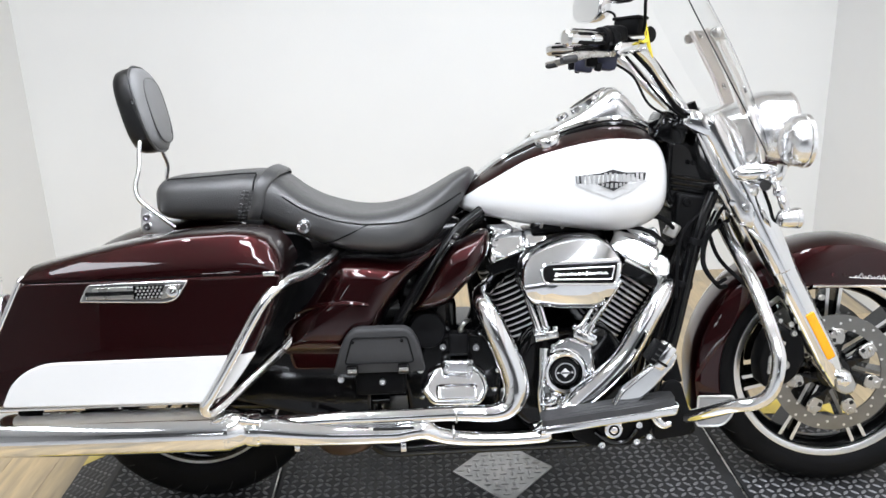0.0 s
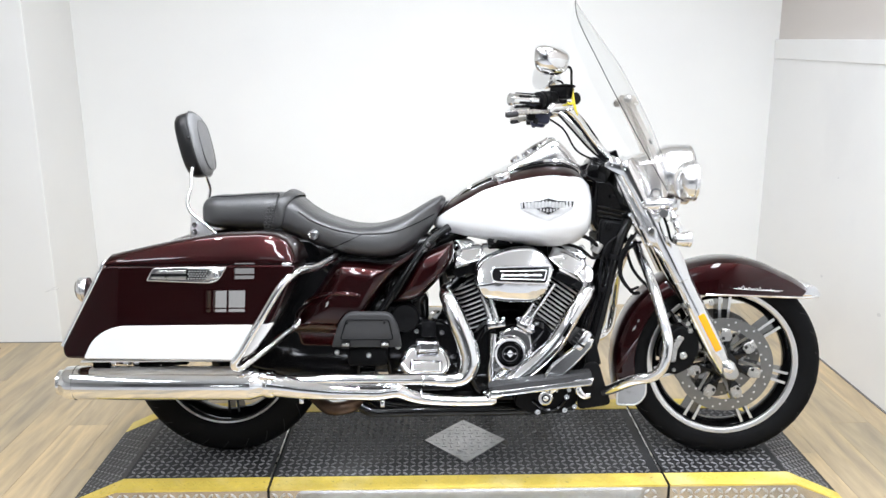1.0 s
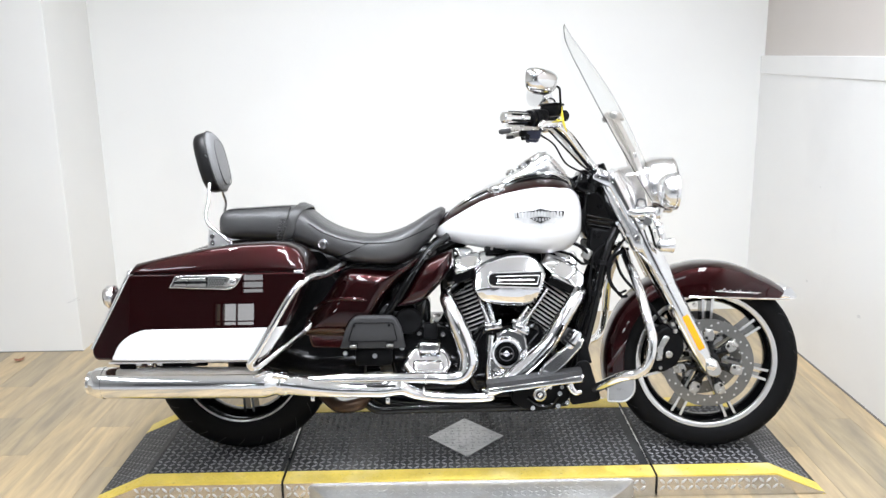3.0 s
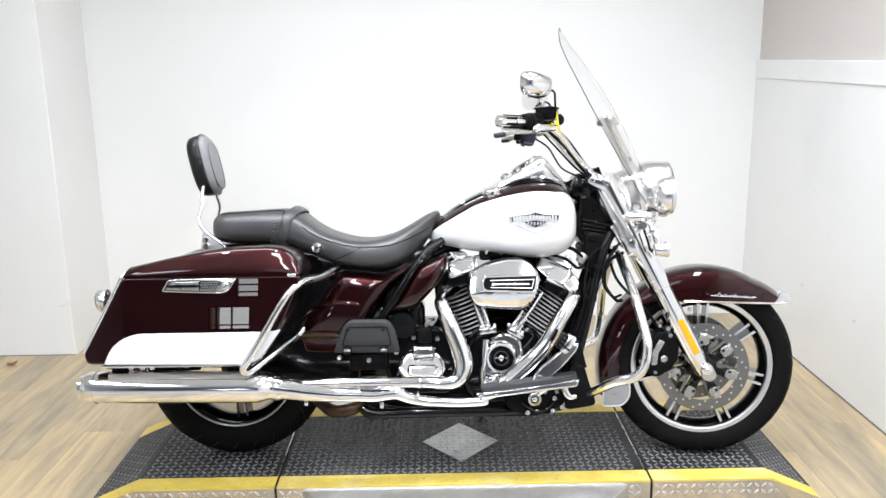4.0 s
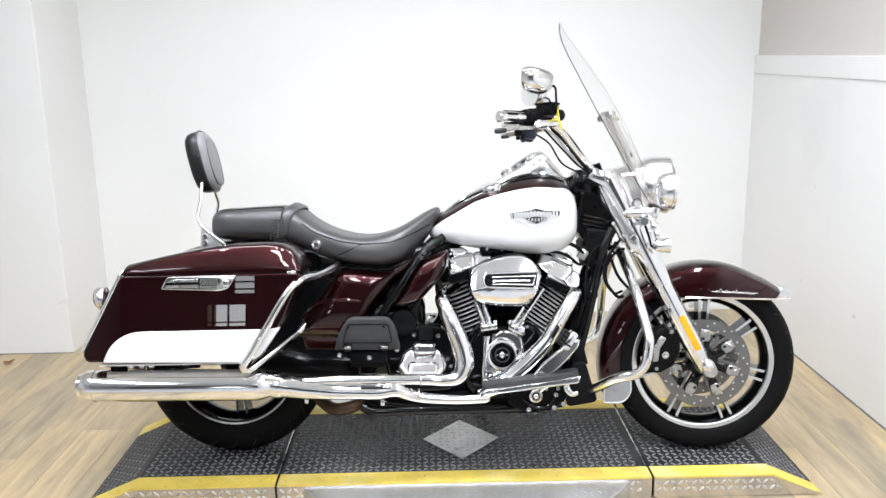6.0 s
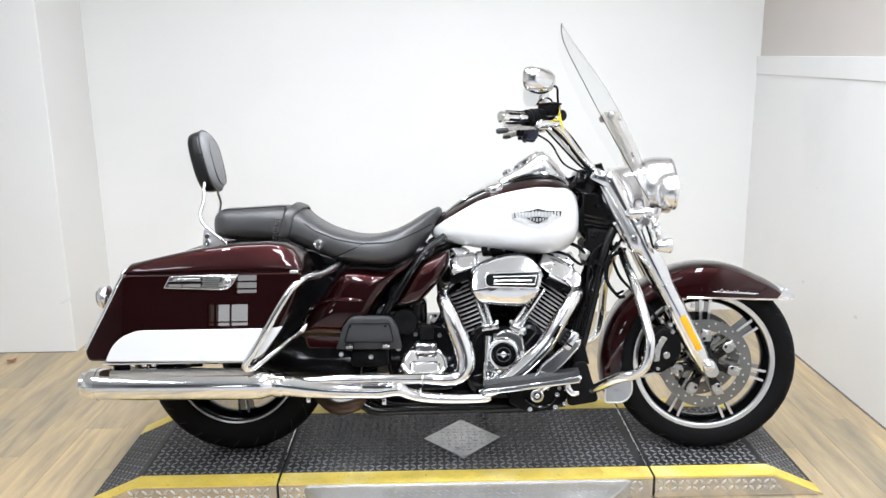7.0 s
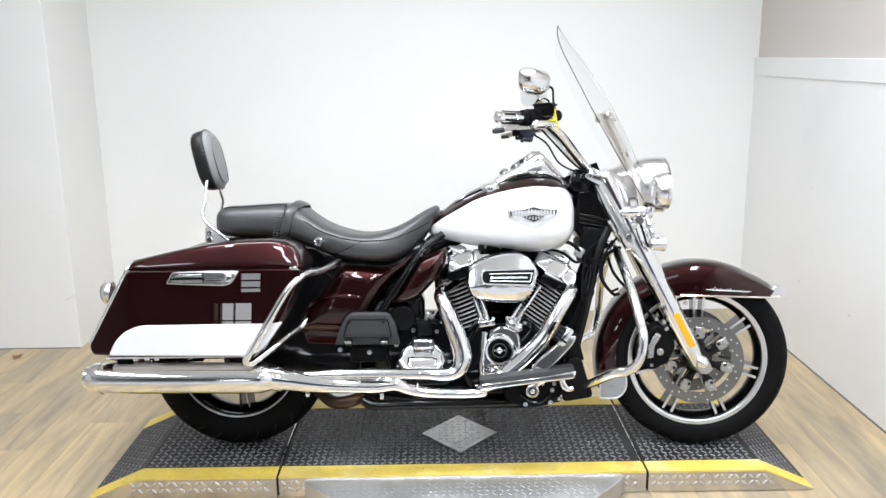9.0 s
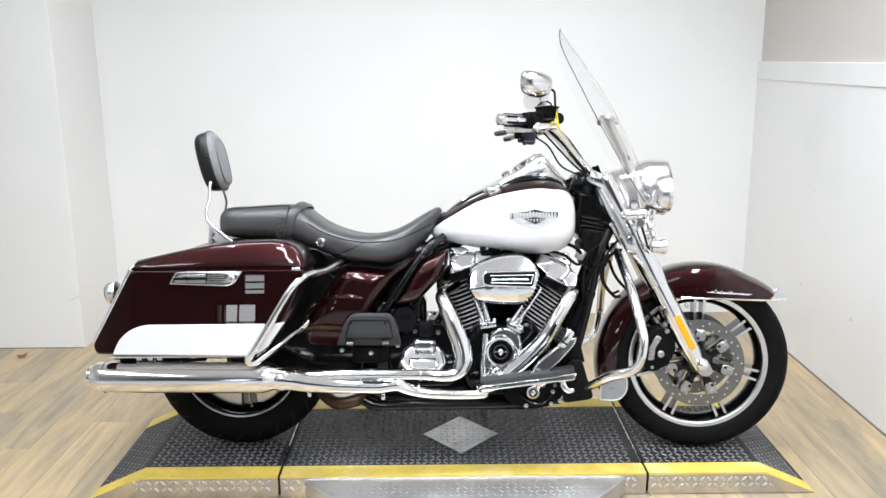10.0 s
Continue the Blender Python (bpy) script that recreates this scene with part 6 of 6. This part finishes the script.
for s in (-1, 1):
    bm = cushion(wing, s * 0.10, s * 0.146, 0.028, 0.36, 10)
    for v in bm.verts:
        v.co.y -= s * 0.12 * (v.co.z - 0.82)
    side = part("nacelle_side", bm, SOFTCHROME, nacelle, "chrome nacelle side panel", smooth=60)
    part("bolt", bolt((1.372, s * 0.150, 0.748), 0.0105, 0.008, (0, s, 0)), CHROME, side)
    part("cover_edge", tube([(1.268, s * 0.135, 0.945), (1.30, s * 0.146, 0.905), (1.335, s * 0.15, 0.84), (1.372, s * 0.152, 0.77)], 0.0035, 8), CHROME, side)
    # stub that carries the lamp bar
    part("bar_stub", tube([(1.350, s * 0.145, 0.825), (1.362, s * 0.155, 0.828), (1.405, s * 0.165, 0.832), (1.43, s * 0.168, 0.832)], [0.014, 0.0185, 0.0185, 0.013], 18), CHROME, side)
HC = Vector((1.44, 0, 0.915))
part("headlamp_shell", lathe([(0.07, -0.05), (0.086, -0.03), (0.094, -0.005), (0.0965, 0.025), (0.094, 0.05), (0.096, 0.053), (0.096, 0.062), (0.09, 0.07), (0.085, 0.068), (0.05, 0.03), (0, 0.02)], HC, (1, 0, -0.03), 40), SOFTCHROME, nacelle, "chrome headlamp shell")
part("headlamp_lens", lathe([(0.087, 0.066), (0.08, 0.075), (0.05, 0.085), (0, 0.089), (0, 0.085), (0.05, 0.081), (0.08, 0.071), (0.087, 0.062)], HC, (1, 0, -0.03), 40, cap=False), CLEAR, nacelle, "clear headlamp lens")
steered(part("light_bar", tube([(1.40, -0.2, 0.805), (1.405, -0.1, 0.795), (1.41, 0, 0.79), (1.405, 0.1, 0.795), (1.40, 0.2, 0.805)], 0.013, 12), CHROME, bike, "chrome passing lamp bar"))
steered(part("lower_nacelle", slab(fillet([(1.30, 0.80), (1.41, 0.80), (1.39, 0.75), (1.345, 0.72)], 0.015, 3), 0.13, -0.13, 0.012), SOFTCHROME, bike, "chrome lower fork cover"))
for far in (False, True):
    s = -1
    PC = Vector((1.424, s * 0.21, 0.891))
    pl = part("passing_lamp", lathe([(0, -0.014), (0.026, -0.012), (0.044, -0.004), (0.054, 0.008), (0.0575, 0.022), (0.058, 0.032), (0.061, 0.034), (0.061, 0.043), (0.056, 0.046), (0.03, 0.02), (0, 0.015)], PC, (1, 0, 0), 36), SOFTCHROME, bike, "chrome passing lamp")
    part("lens", lathe([(0.057, 0.040), (0.04, 0.050), (0, 0.054), (0, 0.050), (0.04, 0.046), (0.057, 0.036)], PC, (1, 0, 0), 32, cap=False), CLEAR, pl, "clear lens")
    part("stem", tube([(1.418, s * 0.205, 0.838), (1.413, s * 0.20, 0.815), (1.405, s * 0.185, 0.80)], 0.012, 12), CHROME, pl)
    sg = part("front_signal", lathe([(0.008, -0.030), (0.019, -0.024), (0.0225, -0.006), (0.0225, 0.010), (0.0245, 0.011), (0.0245, 0.02), (0.021, 0.023), (0, 0.025)], (1.438, s * 0.205, 0.716), (1, 0, 0), 24), SOFTCHROME, bike, "chrome turn signal")
    part("signal_stem", tube([(1.405, s * 0.19, 0.805), (1.414, s * 0.20, 0.775), (1.422, s * 0.205, 0.752), (1.427, s * 0.205, 0.732)], [0.011, 0.009, 0.012, 0.009], 12), CHROME, sg)
    part("stem_clamp", box((0.026, 0.026, 0.022), Matrix.Translation((1.414, s * 0.20, 0.778)), 0.006), CHROME, sg)
    part("signal_wire", tube([(1.39, s * 0.17, 0.78), (1.398, s * 0.185, 0.745), (1.405, s * 0.19, 0.715), (1.415, s * 0.20, 0.705)], 0.004, 6), RUBBER, sg)
    boss = part("fork_boss", lathe([(0.009, 0), (0.009, 0.006), (0.007, 0.01), (0.003, 0.012), (0, 0.012)], (1.372, s * 0.158, 0.775), (0, s, 0), 16), MACHINED, bike)
    if far:
        for o in (pl, sg, boss):
            steered(o, FAR)

# windscreen
WS = [(1.452, 0.868, 0.13), (1.438, 0.918, 0.165), (1.419, 0.976, 0.19), (1.381, 1.07, 0.212), (1.334, 1.165, 0.218), (1.286, 1.25, 0.212), (1.220, 1.345, 0.185), (1.180, 1.40, 0.15), (1.152, 1.443, 0.09), (1.143, 1.460, 0.03)]
path = spline(WS, 5)
def screen(p, u, t):
    x, z, w = p
    y = u * w
    return Vector((x - 1.9 * y * y + t, y, z))


rings = []
for p in path:
    rings.append([screen(p, -1 + 2 * j / 20, 0) for j in range(21)] + [screen(p, 1 - 2 * j / 20, 0.0025) for j in range(21)])
ws = part("windscreen", skin(bmesh.new(), rings), SCREEN, bike, "clear curved windscreen", smooth=50)
steered(ws)
part("edge_bead", tube([screen(p, -1, 0.0012) for p in path], 0.0014, 6, raw=True), SATIN, ws)
for far in (False, True):
    s = -1
    # a flat upright strap behind the screen, bent to its curve
    line = [(1.160, 1.0), (1.10, 1.0), (1.03, 1.0), (0.96, 1.0), (0.89, 0.9), (0.85, 0.8)]
    rings = []
    for z, f in line:
        row = min(path, key=lambda p: abs(p[1] - z))
        wd = 0.021 * f
        ring4 = []
        for dy, dt in ((-wd, -0.006), (wd, -0.006), (wd, -0.0095), (-wd, -0.0095)):
            y = s * 0.125 + dy
            ring4.append(Vector((row[0] - 1.9 * y * y + dt, y, z)))
        rings.append(ring4)
    br = part("screen_bracket", skin(bmesh.new(), rings), BEIGEREFLECT, bike, "metal windscreen bracket with a beige reflection in its colour", smooth=30)
    part("bracket_rib", tube([Vector((r[0].x - 0.010, s * 0.125, r[0].z)) for r in rings[:4]], 0.0055, 10, 4), BEIGEREFLECT, br)
    for z in (1.150, 1.02):
        row = min(path, key=lambda p: abs(p[1] - z))
        part("screw", lathe([(0.010, 0), (0.010, 0.006), (0.006, 0.010), (0, 0.010)], (row[0] - 1.9 * 0.0156 - 0.008, s * 0.125, z), (-1, 0, -0.4), 14), STEEL, br)
    part("docking_clip", ring(0.012, 0.018, -0.006, 0.006, (1.385, s * 0.135, 0.86), seg=20), SOFTCHROME, br)
    steered(br, FAR if far else TURN)
# brace across the screen
row = min(path, key=lambda p: abs(p[1] - 1.148))
rings = []
for j in range(17):
    y = -0.15 + 0.30 * j / 16
    x = row[0] - 1.9 * y * y - 0.010
    rings.append([(x, y, 1.148 + 0.011), (x - 0.003, y, 1.148 + 0.011), (x + 0.009, y, 1.148 - 0.011), (x + 0.012, y, 1.148 - 0.011)])
brace = steered(part("screen_brace", skin(bmesh.new(), rings), BEIGEREFLECT, bike, "metal brace across the windscreen with a beige reflection in its colour", smooth=30))
for y in (-0.148, 0.148):
    part("end_cap", lathe([(0.011, -0.008), (0.013, 0), (0.011, 0.01), (0, 0.012)], (row[0] - 1.9 * y * y - 0.009, y, 1.148), (0, math.copysign(1, y), 0), 16), STEEL, brace)

# handlebar
NEAR = [(0.960, -0.305, 1.124), (1.01, -0.255, 1.124), (1.062, -0.215, 1.118), (1.115, -0.175, 1.088), (1.165, -0.13, 1.032), (1.22, -0.085, 0.980), (1.245, -0.04, 0.968)]
bar = part("handlebar", tube(NEAR + [tuple(FAR @ Vector(q)) for q in NEAR[::-1]], 0.0150, 14, 5), CHROME, bike, "chrome handlebar")
for far in (False, True):
    s = -1
    a, b = Vector((1.0, s * 0.262, 1.124)), Vector((0.903, s * 0.345, 1.121))
    d = (b - a).normalized()
    side = d.cross(Vector((0, 0, 1))).normalized()
    gr = part("grip", tube([a, a + d * 0.004, b - d * 0.014, b - d * 0.003, b], [0.0165, 0.0178, 0.0182, 0.0172, 0.011], 22, 1), CHROME, bar, "chrome hand grip with black rubber inlays")
    for k in range(6):
        t = 2 * math.pi * (k + 0.5) / 6
        off = (side * math.cos(t) + Vector((0, 0, 1)) * math.sin(t)) * 0.0168
        part("rubber_inlay", tube([a + d * 0.016 + off, b - d * 0.026 + off], 0.0042, 8, 1), PLASTIC, gr)
    part("grip_band", tube([a - d * 0.004, a, a + d * 0.012, a + d * 0.014], [0.022, 0.0262, 0.0262, 0.022], 22, 1), SATIN, gr)
    sw = part("switch_housing", box((0.062, 0.05, 0.056), Matrix.Translation((1.022, s * 0.238, 1.126)) @ Matrix.Rotation(s * radians(45), 4, "Z"), 0.012, seg=3), SATIN, bar, "black switch housing")
    part("switch_collar", lathe([(0.026, -0.012), (0.030, -0.006), (0.030, 0.006), (0.026, 0.012)], a - d * 0.016, d, 24), SATIN, sw)
    part("switch_block", box((0.052, 0.04, 0.046), pose(1.004, s * 0.25, 1.083, 0, 8, 0), 0.010), NAVY, sw)
    part("switch", box((0.026, 0.02, 0.030), Matrix.Translation((0.972, s * 0.27, 1.082)), 0.005), SATIN, sw)
    part("rocker_switch", box((0.014, 0.012, 0.018), pose(0.985, s * 0.275, 1.066, 0, 15, 0), 0.003), PLASTIC, sw)
    rs = part("reservoir", box((0.060, 0.05, 0.036), Matrix.Translation((1.070, s * 0.215, 1.152)) @ Matrix.Rotation(s * radians(40), 4, "Z"), 0.007), SATIN, bar, "black brake fluid reservoir")
    part("reservoir_lid", box((0.064, 0.052, 0.008), Matrix.Translation((1.070, s * 0.215, 1.171)) @ Matrix.Rotation(s * radians(40), 4, "Z"), 0.003), BLACK, rs)
    cl = part("clamp", tube([(1.022, s * 0.272, 1.092), (1.03, s * 0.268, 1.104), (1.05, s * 0.250, 1.108), (1.078, s * 0.225, 1.112), (1.098, s * 0.205, 1.115)], [0.011, 0.015, 0.016, 0.015, 0.015], 14), CHROME, bar, "chrome lever clamp")
    lv = part("lever", tube([(1.040, s * 0.245, 1.092), (1.005, s * 0.285, 1.091), (0.965, s * 0.315, 1.090), (0.930, s * 0.335, 1.086), (0.892, s * 0.355, 1.080)], [0.006, 0.006, 0.007, 0.0095, 0.008], 10, flat=0.5, up=(0, 0, 1)), STEEL, bar, "polished lever")
    part("lever_end", tube([(0.925, s * 0.341, 1.081), (0.90, s * 0.353, 1.077), (0.893, s * 0.357, 1.076)], [0.008, 0.0085, 0.006], 12, 2), GREYPLASTIC, lv, "dark lever end")
    # mirror: deep shell with a flat top and a glass face to the rear
    MM = Matrix.Translation((1.026, s * 0.33, 1.229)) @ Matrix.Rotation(s * radians(36), 4, "Z") @ Matrix.Rotation(radians(6), 4, "Y")
    rings = []
    for dx, f in ((-0.022, 0.95), (-0.018, 1.0), (0.0, 0.985), (0.014, 0.90), (0.026, 0.72), (0.035, 0.42), (0.038, 0.12)):
        rings.append([MM @ Vector((dx, 0.070 * f * sup(math.cos(t), 2.8) * (1 + 0.10 * math.sin(t)), 0.040 * f * sup(math.sin(t), 3.4 if math.sin(t) > 0 else 2.4))) for t in [2 * math.pi * j / 40 for j in range(40)]])
    mir = part("mirror", skin(bmesh.new(), rings), CHROME, bike, "chrome rear-view mirror", smooth=50)
    face = [MM @ Vector((-0.0225, 0.062 * sup(math.cos(t), 2.8) * (1 + 0.10 * math.sin(t)), 0.034 * sup(math.sin(t), 3.0))) for t in [2 * math.pi * j / 40 for j in range(40)]]
    part("mirror_glass", skin(bmesh.new(), [face, [q - MM.to_3x3() @ Vector((0.001, 0, 0)) for q in face]]), CHROME, mir, "mirror glass", smooth=30)
    part("mirror_stem", tube([(1.094, s * 0.235, 1.140), (1.094, s * 0.245, 1.160), (1.090, s * 0.262, 1.19), (1.086, s * 0.28, 1.212), (1.07, s * 0.295, 1.222)], 0.0036, 10), SATIN, mir, "black mirror stem")
    if far:
        for o in (gr, sw, rs, cl, lv, mir):
            steered(o, FAR)
part("riser", tube([(1.262, -0.045, 0.955), (1.25, -0.045, 0.985)], 0.02, 14, 1), SATIN, bar)
part("riser", tube([(1.262, 0.045, 0.955), (1.25, 0.045, 0.985)], 0.02, 14, 1), SATIN, bar)
for pts, r in (([(1.03, -0.235, 1.075), (1.075, -0.22, 1.045), (1.12, -0.18, 0.985), (1.19, -0.12, 0.955)], 0.003), ([(1.075, -0.21, 1.10), (1.135, -0.165, 1.05), (1.195, -0.12, 0.985), (1.24, -0.08, 0.95)], 0.0038),
               ([(1.06, -0.215, 1.09), (1.115, -0.17, 1.04), (1.175, -0.13, 0.985), (1.235, -0.10, 0.945)], 0.0032), ([(1.095, -0.2, 1.115), (1.15, -0.155, 1.07), (1.21, -0.105, 1.0), (1.245, -0.07, 0.96)], 0.0045)):
    part("control_cable", tube(pts, r, 8), RUBBER, bar, "black control cable")
part("ignition_housing", box((0.075, 0.14, 0.075), pose(1.212, 0, 0.925, 0, 25, 0), 0.012), BLACK, bike, "gloss black fork lock housing")
tag = part("key_tag", tube([(1.098, -0.235, 1.163), (1.099, -0.238, 1.135), (1.105, -0.237, 1.108), (1.114, -0.233, 1.084)], [0.002, 0.0045, 0.004, 0.0015], 8, 4, flat=0.25, up=(1, 0, 0)), YELLOWTAG, bike, "yellow plastic tag on the handlebar")
part("tag_tie", tube([(1.080, -0.25, 1.120), (1.090, -0.248, 1.117), (1.100, -0.238, 1.124)], 0.006, 8, 3, flat=0.5), YELLOWTAG, tag)
part("tag_fob", lathe([(0, -0.003), (0.016, -0.003), (0.018, 0), (0.016, 0.003), (0, 0.003)], (1.110, -0.228, 1.135), (0.55, -0.8, 0), 20), PLASTIC, tag, "black key fob")
# side stand on the far side
part("side_stand", tube([(0.95, 0.12, 0.2), (0.90, 0.24, 0.11), (0.87, 0.31, 0.065)], 0.011, 10), SATIN, bike, "black side stand")


# ---- small things ----
bm = bmesh.new()
pts = []
for i in range(14):
    a = 2 * math.pi * i / 14
    r = 0.018 * (1 + 0.35 * math.sin(3 * a + 1) * (i % 2))
    pts.append((r * 1.4 * math.cos(a), r * math.sin(a), 0.006 + 0.008 * abs(math.cos(a))))
skin(bm, [[(x, y, z) for x, y, z in pts], [(x * 0.95, y * 0.95, z + 0.0015) for x, y, z in pts]])
leaf = part("dry_leaf", bm, LEAF, None, "small crumpled dry brown leaf on the floor", 0, "", "leaf")
leaf.location = (-1.355, 1.155, FLOOR + 0.0005)
leaf.rotation_euler = (0, 0, 0.6)

# floor planks, laid along the view
plank = bmesh.new()
w, ln = 0.1505, 1.2
box((w - 0.0007, ln - 0.0007, 0.006), Matrix.Identity(4), 0.0005, plank, 1)
pm = bpy.data.meshes.new("plank")
plank.to_mesh(pm)
plank.free()
pm.materials.append(PLANK)
for i in range(36):
    for k in range(4):
        x = -2.95 + (i + 0.5) * w
        y = -2.0 + (k + 0.5) * ln + (0.37 * i * 1.7 % 1.0) * 0.9 - 0.4
        if x > 2.40 or (x < -1.17 and y - ln / 2 > 1.3):
            continue
        p = new("plank", pm)
        p.location = (x, y, FLOOR - 0.003)
        p.parent = floor
        p.matrix_parent_inverse = floor.matrix_world.inverted()
